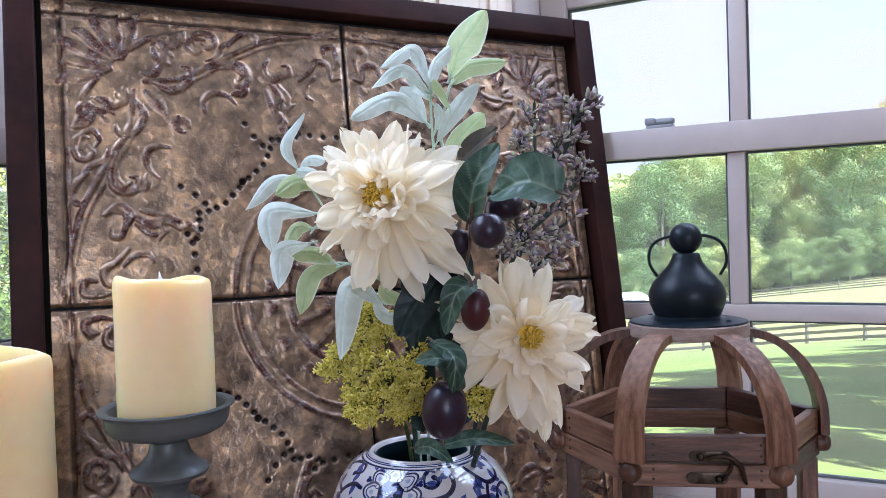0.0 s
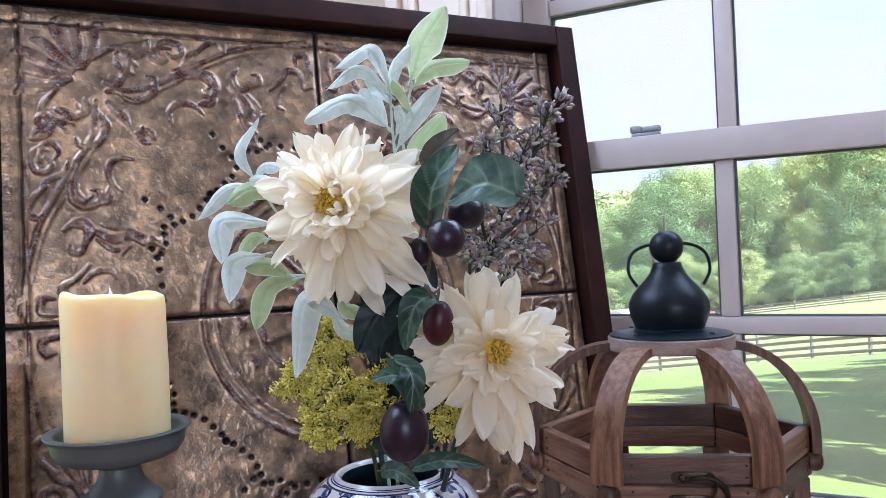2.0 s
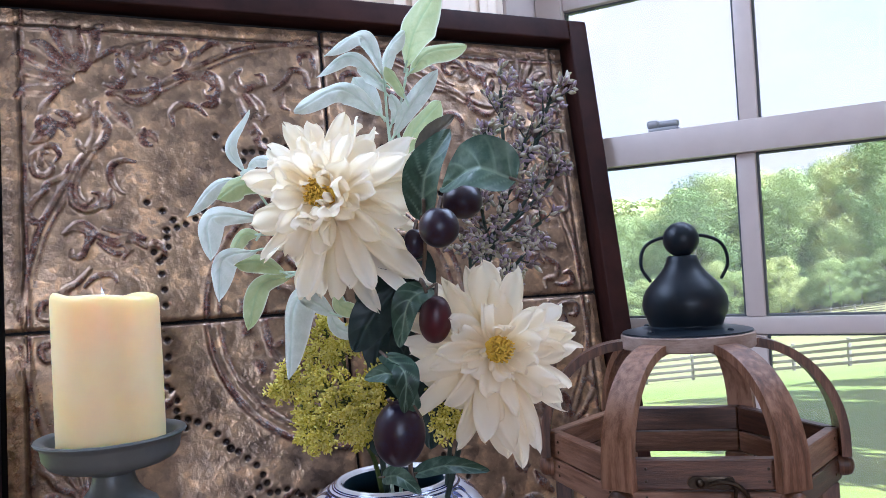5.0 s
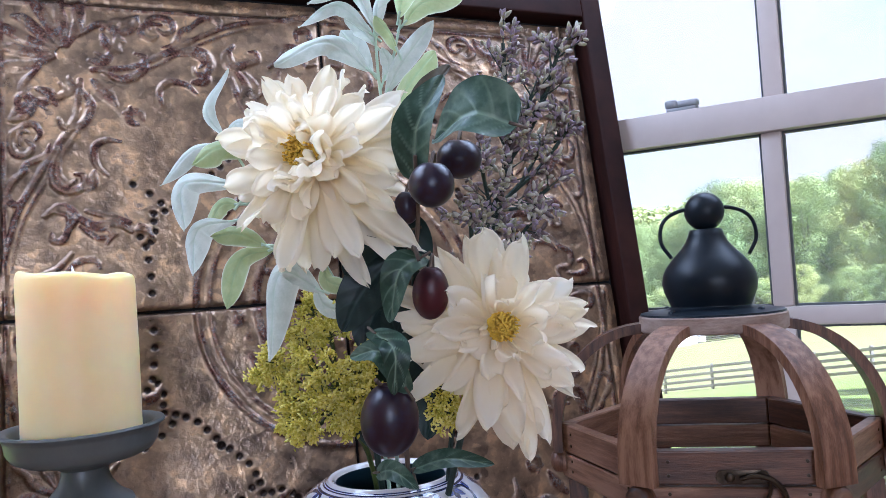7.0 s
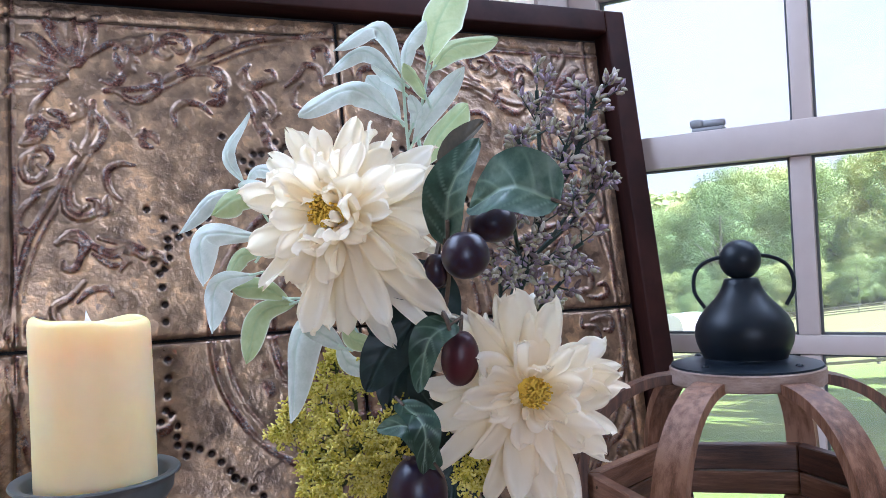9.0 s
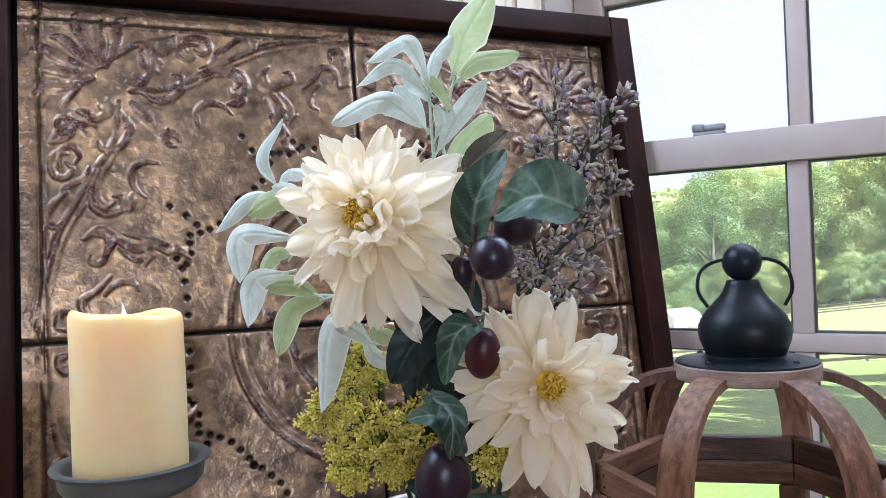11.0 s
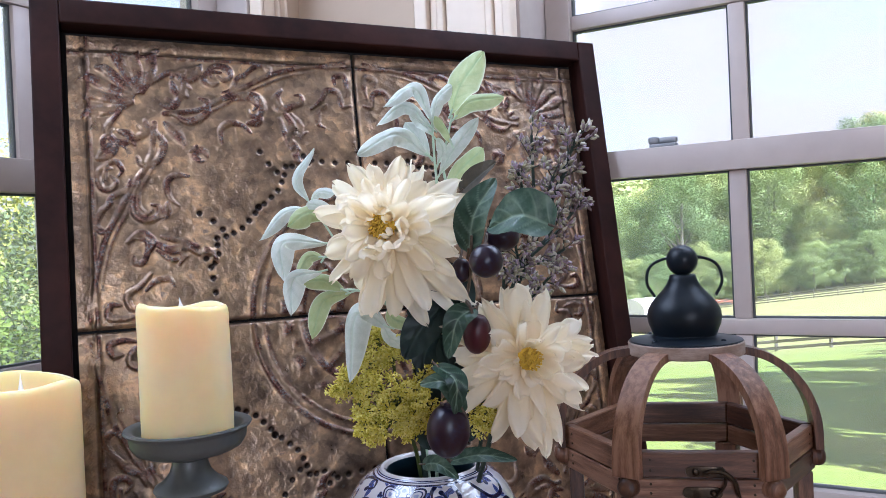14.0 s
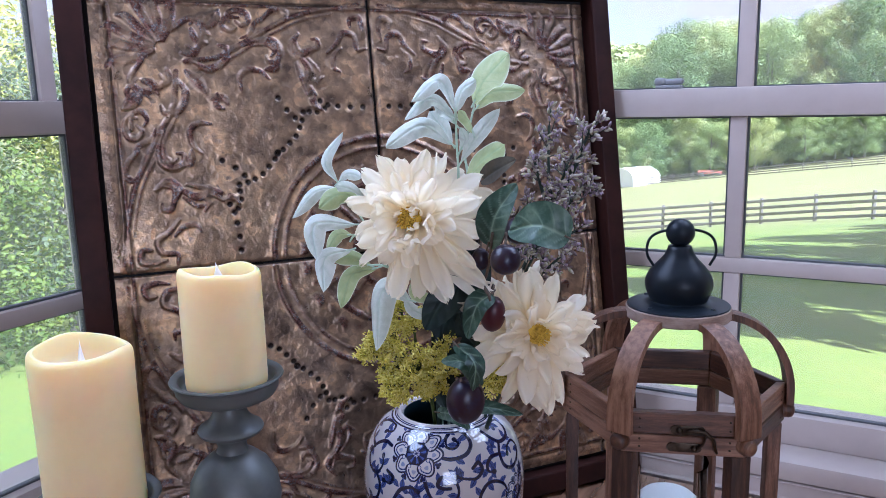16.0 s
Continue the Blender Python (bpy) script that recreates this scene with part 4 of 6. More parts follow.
def jar_pattern(deg, v, r):
    """Cobalt strength on the jar: deg round it, v and r in millimetres up its outline and out from its axis."""
    ink = np.zeros_like(deg)
    col, row = deg[0], v[:, 0]

    def near(c, y, reach):
        """The patch of the jar within reach of a point, as rows, columns and offsets."""
        j = np.nonzero(np.abs(row - y) <= reach)[0]
        if not len(j):
            return None
        rows = slice(j[0], j[-1] + 1)
        wide = math.degrees(reach / max(20.0, float(r[rows, 0].min())))
        cols = np.nonzero(np.abs((col - c + 180.0) % 360.0 - 180.0) <= wide)[0]
        if not len(cols):
            return None
        at = np.ix_(np.arange(j[0], j[-1] + 1), cols)
        dx = np.radians((deg[at] - c + 180.0) % 360.0 - 180.0) * r[at]
        return at, dx, v[at] - y

    def off(c):
        d = (deg - c + 180.0) % 360.0 - 180.0
        return np.radians(d) * r

    def stroke(points, w=1.45, dark=1.0):
        nonlocal ink
        c = spline([(p, q, 0) for p, q in points], 14 * len(points))
        for i, a in enumerate(c):
            f = i / (len(c) - 1)
            ww = w * (0.8 + 0.45 * math.sin(math.pi * min(1, f + 0.2))) if i < len(c) - 3 else w * 1.5
            got = near(a.x, a.y, ww + 1.0)
            if got:
                at, dx, dy = got
                ink[at] = np.maximum(ink[at], dark * np.clip((ww - np.hypot(dx, dy)) / 0.5 + 0.5, 0, 1))

    def leaf(c, y, ang, ln, w, dark=0.60):
        nonlocal ink
        got = near(c, y, ln + 1.0)
        if not got:
            return
        at, dx, dy = got
        p, q = dx * math.cos(ang) + dy * math.sin(ang), -dx * math.sin(ang) + dy * math.cos(ang)
        t = np.clip(p / ln, 0, 1)
        edge = w * np.sin(math.pi * t ** 0.8) - np.abs(q)
        on = (p > 0) * (p < ln)
        mine = np.maximum.reduce([np.clip(edge / 0.4 + 0.5, 0, 1) * on * dark, np.clip(1 - np.abs(edge - 0.25) / 0.45, 0, 1) * on * 0.95, np.clip((0.30 - np.abs(q)) / 0.3 + 0.5, 0, 1) * on * (p < ln * 0.8) * 0.95])
        ink[at] = np.maximum(ink[at], mine)

    def star(c, y, size, turn=0.3):
        for k in range(6):
            leaf(c, y, turn + k * math.pi / 3, size, size * 0.24, 0.66)

    def rosette(c, y, size):
        nonlocal ink
        x, z = off(c), v - y
        d, a = np.hypot(x, z), np.arctan2(z, x)
        q = d / size

        def ring(dist, rad, w):
            return np.clip((w - np.abs(dist - rad)) / 0.35 + 0.5, 0, 1)

        # dark ground, then eight scalloped petals, a dark inner flower and a beaded edge
        made = np.where(q < 0.62, 0.9, 0.0)
        cover = q < 0.62
        for k in range(8):
            t = k * math.pi / 4
            px, pz = x * math.cos(t) + z * math.sin(t) - 0.66 * size, -x * math.sin(t) + z * math.cos(t)
            e = np.hypot(px, pz * 0.98)
            rad = 0.300 * size * (1 + 0.10 * np.cos(3 * np.arctan2(pz, px)))
            inside = e < rad
            lines = np.maximum.reduce([ring(e, rad, 0.75), ring(e, 0.64 * rad, 0.50) * 0.9 * (px > -0.1 * size), np.clip((0.30 * rad - e) / 0.3, 0, 1) * 0.35])
            made = np.where(inside, lines, np.maximum(made, lines))
            cover = cover | (lines > 0) | inside
        for k in range(8):
            t = (k + 0.5) * math.pi / 4
            e = np.hypot(x - 0.52 * size * math.cos(t), z - 0.52 * size * math.sin(t))
            made = np.where(e < 0.075 * size, ring(e, 0.07 * size, 0.35), made)
            for reach, side in ((0.98, -0.055), (0.98, 0.055), (0.89, 0.0)):
                bx, bz = reach * math.cos(t) - side * math.sin(t), reach * math.sin(t) + side * math.cos(t)
                e = np.hypot(x - size * bx, z - size * bz)
                made = np.maximum(made, np.clip((0.062 * size - e) / 0.35 + 0.5, 0, 1) * 0.9)
                cover = cover | (e < 0.075 * size)
        inner = np.where(np.abs(np.cos(a * 4 + 0.4)) > 0.42 + 0.5 * q, 0.95, 0.55)
        made = np.where(q < 0.36, inner, made)
        made = np.where(q < 0.13, np.where(np.cos(a * 8) > 0.1, 0.75, 0.1), made)
        made = np.where(q < 0.045, 0.9, made)
        ink = np.where(cover, made, ink)

    def leaves(points, size=8.0, hand=1):
        """Small leaves on both sides of a vine."""
        c = spline([(p, q, 0) for p, q in points], 9)
        for i in (1, 3, 5, 7):
            a, b2 = c[i], c[min(i + 1, 8)]
            way = math.atan2(b2.y - a.y, math.radians(b2.x - a.x) * 66)
            side = hand if i % 4 == 1 else -hand
            leaf(a.x, a.y, way + side * 1.0, size, size * 0.27)
            if i in (3, 7):
                leaf(a.x, a.y, way - side * 0.8, size * 0.85, size * 0.22)

    front_vines = (
        [(-90, 209), (-81, 207), (-69, 210), (-63, 219), (-66, 230), (-76, 234), (-84, 228), (-85, 219), (-79, 216), (-74, 220), (-77, 225)],
        [(-66, 197), (-61, 201), (-59, 194), (-64, 188), (-72, 189), (-79, 192)],
        [(-103, 195), (-101, 190), (-99, 182), (-96, 174), (-90, 167)],
        [(-83, 182), (-87, 182), (-91, 184), (-91, 188), (-88, 192), (-82, 190), (-78, 184), (-78, 175), (-83, 168)],
        [(-48, 229), (-41, 217), (-34, 211), (-22, 212), (-16, 220), (-17, 229), (-29, 230), (-31, 224)],
        [(-36, 211), (-40, 202), (-39, 191), (-32, 185), (-23, 187), (-15, 196), (-19, 205), (-28, 204), (-32, 198)],
        [(-41, 202), (-49, 202), (-54, 197), (-54, 191), (-49, 189)],
        [(-64, 166), (-61, 175), (-55, 181), (-47, 179), (-41, 172), (-40, 162)],
        [(-154, 203), (-166, 208), (-174, 217), (-166, 228), (-149, 231), (-143, 224), (-152, 220)],
        [(-134, 212), (-143, 213), (-152, 207), (-158, 196), (-154, 186), (-143, 183), (-137, 192), (-139, 201)],
        [(-131, 190), (-125, 186), (-127, 180), (-134, 180)],
        [(-142, 184), (-137, 174), (-140, 161), (-150, 155)],
        [(-124, 165), (-118, 177), (-110, 181), (-105, 178)],
        [(-142, 236), (-132, 237), (-122, 233)],
    )
    for turn in (0, 180):
        for k, vine in enumerate(front_vines):
            moved = [(p + turn, q) for p, q in vine]
            leaves(moved, 10.0, 1 if k % 2 else -1)
            stroke(moved)
        for c, y, sz in ((-81, 234, 7.5), (-79, 193, 8.5), (-143, 184, 8.0), (-107, 178, 8.0), (-45, 212, 7.0), (-20, 178, 7.5), (-120, 232, 6.5), (-60, 160, 8.0), (-170, 186, 7.5)):
            star(c + turn, y, sz)
        rosette(-109 + turn, 211, 24.5)
        rosette(-28 + turn, 158, 19.0)
        # lower half of the body
        for k in range(5):
            c = -175 + 36 * k + turn
            stroke([(c, 150), (c + 12, 158), (c + 24, 150), (c + 20, 138), (c + 10, 138), (c + 11, 146)])
            stroke([(c + 10, 120), (c + 24, 126), (c + 34, 116), (c + 28, 104), (c + 18, 106), (c + 20, 114)])
            stroke([(c, 88), (c + 14, 96), (c + 28, 86), (c + 24, 74), (c + 14, 76)])
            leaves([(c, 150), (c + 24, 150)], 8.0)
            leaves([(c + 10, 120), (c + 34, 116)], 8.0, -1)
            star(c + 4, 108, 8.0)
            star(c + 20, 62, 8.0)
        rosette(-95 + turn, 122, 18.0)
    # white lip with its double line, bands at the foot
    ink = np.where((v > 200) & (r < 49.5), 0.0, ink)
    for rad, w in ((48.6, 0.75), (45.6, 0.45), (44.2, 0.35)):
        np.maximum(ink, (v > 200) * np.clip((w - np.abs(r - rad)) / 0.4 + 0.5, 0, 1), out=ink)
    np.maximum(ink, np.clip((1.2 - np.abs(v - 14)) / 0.4, 0, 1), out=ink)
    return ink


jar = thing("ginger_jar", "round blue and white porcelain ginger jar with flowers and scrolling vines", "vase", pose(*VASE_AT, TABLE_Z))
prof = spline([(r, 0, z) for r, z in V_PROF], 390)
NS = 980
pr_r, pr_z = np.array([p.x for p in prof]), np.array([p.z for p in prof])
# columns stand closer on the side towards the room
ang = np.concatenate([np.linspace(-math.pi, 0, NS - 180, endpoint=False), np.linspace(0, math.pi, 180, endpoint=False)])
aa, rr_ = np.meshgrid(ang, pr_r)
_, zz = np.meshgrid(ang, pr_z)
body = grid_mesh("jar_body", np.stack([rr_ * np.cos(aa), rr_ * np.sin(aa), zz], -1), NS, len(prof), M_PORC, loop_u=True)
arc = np.concatenate([[0], np.cumsum(np.hypot(np.diff(pr_r), np.diff(pr_z)))])
_, vv_ = np.meshgrid(ang, arc * 1000.0)
inkv = jar_pattern(np.degrees(aa), vv_, rr_ * 1000.0)
inside = np.arange(len(prof))[:, None] > int(np.argmax(pr_z))
inkv = np.where(np.broadcast_to(inside, inkv.shape), 0.0, inkv)
paint(body, "cobalt", inkv)
shared("jar_body", body, jar, Matrix())
wellb = bmesh.new()
lathe(wellb, [(0.0376, V_TOP - 0.0031), (0.0385, V_TOP - 0.010), (0.045, V_TOP - 0.0202), (0.060, V_TOP - 0.04), (0.066, V_TOP - 0.08), (0.05, V_TOP - 0.18), (0.0, V_TOP - 0.2)], 40)
part("jar_inside", wellb, mat("dark_glazed_inside", (0.012, 0.028, 0.04), 0.3), jar, "dark glazed inside of the jar")

# ---- the flowers in the jar ----


def petal_mat(name, stops, rough=0.55, trans=0.35, sheen=0.0, scale=60, veins=None, per=0.2, rim=None, glow=None):
    """Cloth or thin plant matter: diffuse with some light passing through."""
    m = varied(name, stops, scale, rough, bump_by=0.15, bump_at=0.0004, per_object=per, specular_ior_level=0.3)
    n, l, b = nodes_of(m)
    tr, mxs = n.new("ShaderNodeBsdfTranslucent"), n.new("ShaderNodeMixShader")
    mxs.inputs[0].default_value = trans
    src = b.inputs["Base Color"].links[0].from_socket
    if veins:
        at = n.new("ShaderNodeAttribute")
        at.attribute_name = "vein"
        mv = n.new("ShaderNodeMixRGB")
        mv.inputs["Color2"].default_value = (*veins, 1)
        l.new(at.outputs["Fac"], mv.inputs["Fac"])
        l.new(src, mv.inputs["Color1"])
        src = mv.outputs["Color"]
        l.new(src, b.inputs["Base Color"])
    if rim:
        ra, mr = n.new("ShaderNodeAttribute"), n.new("ShaderNodeMixRGB")
        ra.attribute_name = "rim"
        mr.inputs["Color2"].default_value = (*rim, 1)
        l.new(ra.outputs["Fac"], mr.inputs["Fac"])
        l.new(src, mr.inputs["Color1"])
        src = mr.outputs["Color"]
        l.new(src, b.inputs["Base Color"])
    if glow:
        gm = n.new("ShaderNodeMixRGB")
        gm.blend_type = "MULTIPLY"
        gm.inputs["Fac"].default_value, gm.inputs["Color2"].default_value = 1.0, (*glow, 1)
        l.new(src, gm.inputs["Color1"])
        l.new(gm.outputs["Color"], tr.inputs["Color"])
    else:
        l.new(src, tr.inputs["Color"])
    if sheen:
        b.inputs["Sheen Weight"].default_value = sheen
    l.new(b.outputs[0], mxs.inputs[1])
    l.new(tr.outputs[0], mxs.inputs[2])
    l.new(mxs.outputs[0], n["Material Output"].inputs["Surface"])
    return m


M_PETAL = petal_mat("ivory_cloth_petal", [(0.25, (0.97, 0.92, 0.79)), (0.5, (0.98, 0.945, 0.85)), (0.75, (0.985, 0.965, 0.90))], trans=0.58, veins=(0.98, 0.90, 0.68), glow=(1.0, 0.94, 0.80))
M_HEART = petal_mat("yellow_stamen", [(0.3, (0.55, 0.33, 0.02)), (0.7, (0.88, 0.62, 0.07))], trans=0.1, scale=200)
M_EAR = petal_mat("felted_sage_leaf", [(0.25, (0.54, 0.59, 0.52)), (0.5, (0.64, 0.685, 0.62)), (0.75, (0.73, 0.765, 0.71))], rough=0.9, trans=0.30, sheen=0.35, scale=120, veins=(0.50, 0.59, 0.49), rim=(0.82, 0.85, 0.81))
M_EARGREEN = petal_mat("thin_green_felt_leaf", [(0.25, (0.44, 0.52, 0.25)), (0.75, (0.58, 0.64, 0.36))], rough=0.85, trans=0.50, sheen=0.3, scale=120, veins=(0.40, 0.52, 0.28), rim=(0.84, 0.87, 0.76))
M_EARSTEM = petal_mat("felted_sage_stem", [(0.3, (0.46, 0.60, 0.46)), (0.7, (0.60, 0.72, 0.60))], rough=0.85, trans=0.1, sheen=0.4)
M_DARK = petal_mat("dark_green_cloth_leaf", [(0.25, (0.013, 0.030, 0.019)), (0.50, (0.036, 0.070, 0.046)), (0.75, (0.115, 0.160, 0.115))], rough=0.40, trans=0.05, scale=45, veins=(0.21, 0.275, 0.20))
# darkened copy of the leaf material, for leaves set deep among the flowers
M_DEEP = petal_mat("darkened_inner_leaf", [(0.25, (0.005, 0.013, 0.012)), (0.75, (0.018, 0.036, 0.031))], rough=0.45, trans=0.03, scale=45, veins=(0.030, 0.050, 0.044))
M_DARKBACK = petal_mat("brown_leaf", [(0.3, (0.05, 0.045, 0.035)), (0.7, (0.10, 0.085, 0.06))], rough=0.6, trans=0.1)
M_TWIG = varied("brown_twig", [(0.3, (0.06, 0.04, 0.028)), (0.7, (0.13, 0.09, 0.06))], 80, 0.7)
M_STEM = varied("dark_green_stem", [(0.3, (0.012, 0.024, 0.018)), (0.7, (0.030, 0.051, 0.036))], 60, 0.6)
M_PLUM = varied("dusky_plum_skin", [(0.30, (0.006, 0.005, 0.018)), (0.55, (0.016, 0.004, 0.010)), (0.75, (0.014, 0.015, 0.042))], 40, 0.33, bump_by=0.10, bump_at=0.0004, fine=9, specular_ior_level=0.4)
M_PLUMRED = varied("red_plum_skin", [(0.35, (0.014, 0.003, 0.008)), (0.6, (0.050, 0.004, 0.009))], 30, 0.40, bump_by=0.10, bump_at=0.0004, fine=9, specular_ior_level=0.4)
M_PURPLE = petal_mat("dusty_mauve_bud", [(0.22, (0.10, 0.065, 0.06)), (0.40, (0.25, 0.19, 0.185)), (0.53, (0.40, 0.31, 0.42)), (0.62, (0.33, 0.31, 0.17)), (0.80, (0.60, 0.56, 0.50))], trans=0.15, scale=90)
M_YELLOW = petal_mat("chartreuse_floret", [(0.2, (0.40, 0.37, 0.03)), (0.45, (0.80, 0.70, 0.10)), (0.75, (0.95, 0.88, 0.30))], trans=0.4, scale=90)
M_YSTEM = petal_mat("olive_stem", [(0.3, (0.045, 0.062, 0.016)), (0.7, (0.09, 0.115, 0.03))], trans=0.2)


def oriented(root, tip_dir, face):
    """A pose whose +y is tip_dir and whose +z leans to face."""
    y = Vector(tip_dir).normalized()
    x = y.cross(Vector(face)).normalized()
    z = x.cross(y)
    return Matrix.Translation(root) @ Matrix((x, y, z)).transposed().to_4x4()


def sh_plump(t):
    """Broad petal with a blunt, rounded end."""
    return max(0.04, (0.34 + 0.66 * math.sin(math.pi * min(1, 0.02 + 0.62 * t))) * math.sqrt(max(0.0, 1 - max(0.0, (t - 0.55) / 0.45) ** 3.0)))


def sh_feather(t):
    """Longer petal that tapers from its middle to a narrow end."""
    return max(0.04, (0.40 + 0.60 * math.sin(math.pi * min(1, 0.06 + 0.74 * t))) * math.sqrt(max(0.0, 1 - max(0.0, (t - 0.42) / 0.58) ** 2.4)))


def petal_mesh(ln, w, cup, bend, twist, ruffle, notch, seed, shape):
    """A fleshy petal: channelled, with a rolled lip and a toothed end, warmer near its root."""
    rng = random.Random(seed)
    nu, nv = 13, 20
    ph1, ph2, curl = rng.uniform(0, 6.28), rng.uniform(0, 6.28), rng.uniform(-1.3, 1.3)
    rows, tint = [], []
    y, z, a = 0.0, 0.0, 0.0
    step = ln / (nv - 1)
    for j in range(nv):
        t = j / (nv - 1)
        hw = w * 0.5 * shape(t)
        tw = twist * t * t
        for i in range(nu):
            q = i / (nu - 1) * 2 - 1
            lip = max(0.0, (abs(q) - 0.66) / 0.34) ** 2
            lift = hw * (cup * q * q - (0.30 + 0.35 * cup) * lip) + ruffle * w * t * (math.sin(t * 7 + ph1 + q * 1.6) * abs(q) + 0.5 * math.sin(q * 3.4 + ph2))
            lift -= 0.05 * w * math.exp(-(q / 0.22) ** 2) * (1 - t)
            x = q * hw * (1 - 0.10 * abs(cup))
            px, pz = x * math.cos(tw) - lift * math.sin(tw), x * math.sin(tw) + lift * math.cos(tw)
            tooth = notch * ln * (0.5 + 0.5 * math.cos(q * 5.2 + ph2)) * max(0.0, (t - 0.72) / 0.28) ** 2
            rows.append((px, y - tooth * math.cos(a) - pz * math.sin(a), z - tooth * math.sin(a) + pz * math.cos(a)))
            tint.append(max(0.0, 1 - 1.35 * t) * 0.75)
        a += (bend * (0.4 + 1.2 * t) + curl * max(0.0, t - 0.70) * 4.0) / (nv - 1)
        y += step * math.cos(a)
        z += step * math.sin(a)
    me = grid_mesh("petal", np.array(rows), nu, nv, M_PETAL)
    paint(me, "vein", tint)
    return me


def arched_leaf(root, mid, tip, w, shape, cup, lean, material, seed, ruffle=0.03, nu=21, nv=44):
    """A leaf blade whose midrib runs from root through mid to tip."""
    rng = random.Random(seed)
    ph = rng.uniform(0, 6.28)
    c = spline([root, mid, tip], nv)
    verts, vein_v, rim_v = [], [], []
    face = Vector((lean, -1.0, 0.45)).normalized()
    for j, p in enumerate(c):
        t = j / (nv - 1)
        way = (c[min(j + 1, nv - 1)] - c[max(j - 1, 0)]).normalized()
        side = way.cross(face)
        side = side.normalized() if side.length > 0.05 else Vector((1, 0, 0))
        nrm = side.cross(way)
        hw = 0.5 * w * shape(t)
        for i in range(nu):
            u = i / (nu - 1) * 2 - 1
            lift = cup * abs(u) ** 1.6 * hw + ruffle * w * math.sin(t * 9 + ph + 2 * u) * abs(u) - 0.05 * w * math.exp(-(u / 0.12) ** 2) + 0.006 * w * math.sin(t * 32 - abs(u) * 7)
            q = p + side * u * hw * (1 - 0.12 * abs(cup)) + nrm * lift
            verts.append(q)
            side_vein = max(0.0, math.sin(t * 32 - abs(u) * 7) - 0.80) * 5 * max(0.0, 1 - abs(u)) ** 0.5
            vein_v.append(min(1.0, math.exp(-(u / 0.07) ** 2) * 0.8 + 0.55 * side_vein))
            rim_v.append(max(0.0, (abs(u) - 0.86) / 0.14) ** 1.5)
    me = grid_mesh("leaf", np.array([tuple(q) for q in verts]), nu, nv, material)
    paint(me, "vein", vein_v)
    paint(me, "rim", rim_v)
    return me


def sh_round(t):
    return max(0.02, math.sin(math.pi * t ** 0.72) ** 0.55)


def sh_ear(t):
    return max(0.03, (0.08 + 0.92 * math.sin(math.pi * t ** 1.40) ** 0.58) * math.sqrt(max(0.0, 1 - t ** 14)))


PLUMP = (
    # count, length, width, rise in degrees, root radius, bend, depth of the root
    (11, 1.10, 0.36, -36, 0.12, -0.45, -0.42),
    (14, 1.10, 0.36, -20, 0.13, -0.40, -0.34),
    (16, 1.04, 0.36, -4, 0.14, -0.25, -0.26),
    (16, 0.94, 0.35, 12, 0.15, -0.10, -0.19),
    (15, 0.80, 0.34, 25, 0.16, 0.05, -0.13),
    (13, 0.64, 0.33, 38, 0.17, 0.20, -0.09),
    (10, 0.50, 0.30, 52, 0.18, 0.25, -0.05),
    (7, 0.36, 0.26, 66, 0.18, 0.2, -0.02),
)
FEATHER = (
    (12, 1.20, 0.36, -32, 0.10, -0.30, -0.36),
    (14, 1.22, 0.38, -17, 0.11, -0.30, -0.29),
    (15, 1.12, 0.38, -4, 0.12, -0.20, -0.22),
    (14, 0.96, 0.38, 8, 0.13, -0.10, -0.15),
    (12, 0.76, 0.36, 20, 0.15, 0.10, -0.10),
    (9, 0.54, 0.33, 32, 0.17, 0.30, -0.05),
    (6, 0.36, 0.24, 48, 0.19, 0.2, -0.02),
)


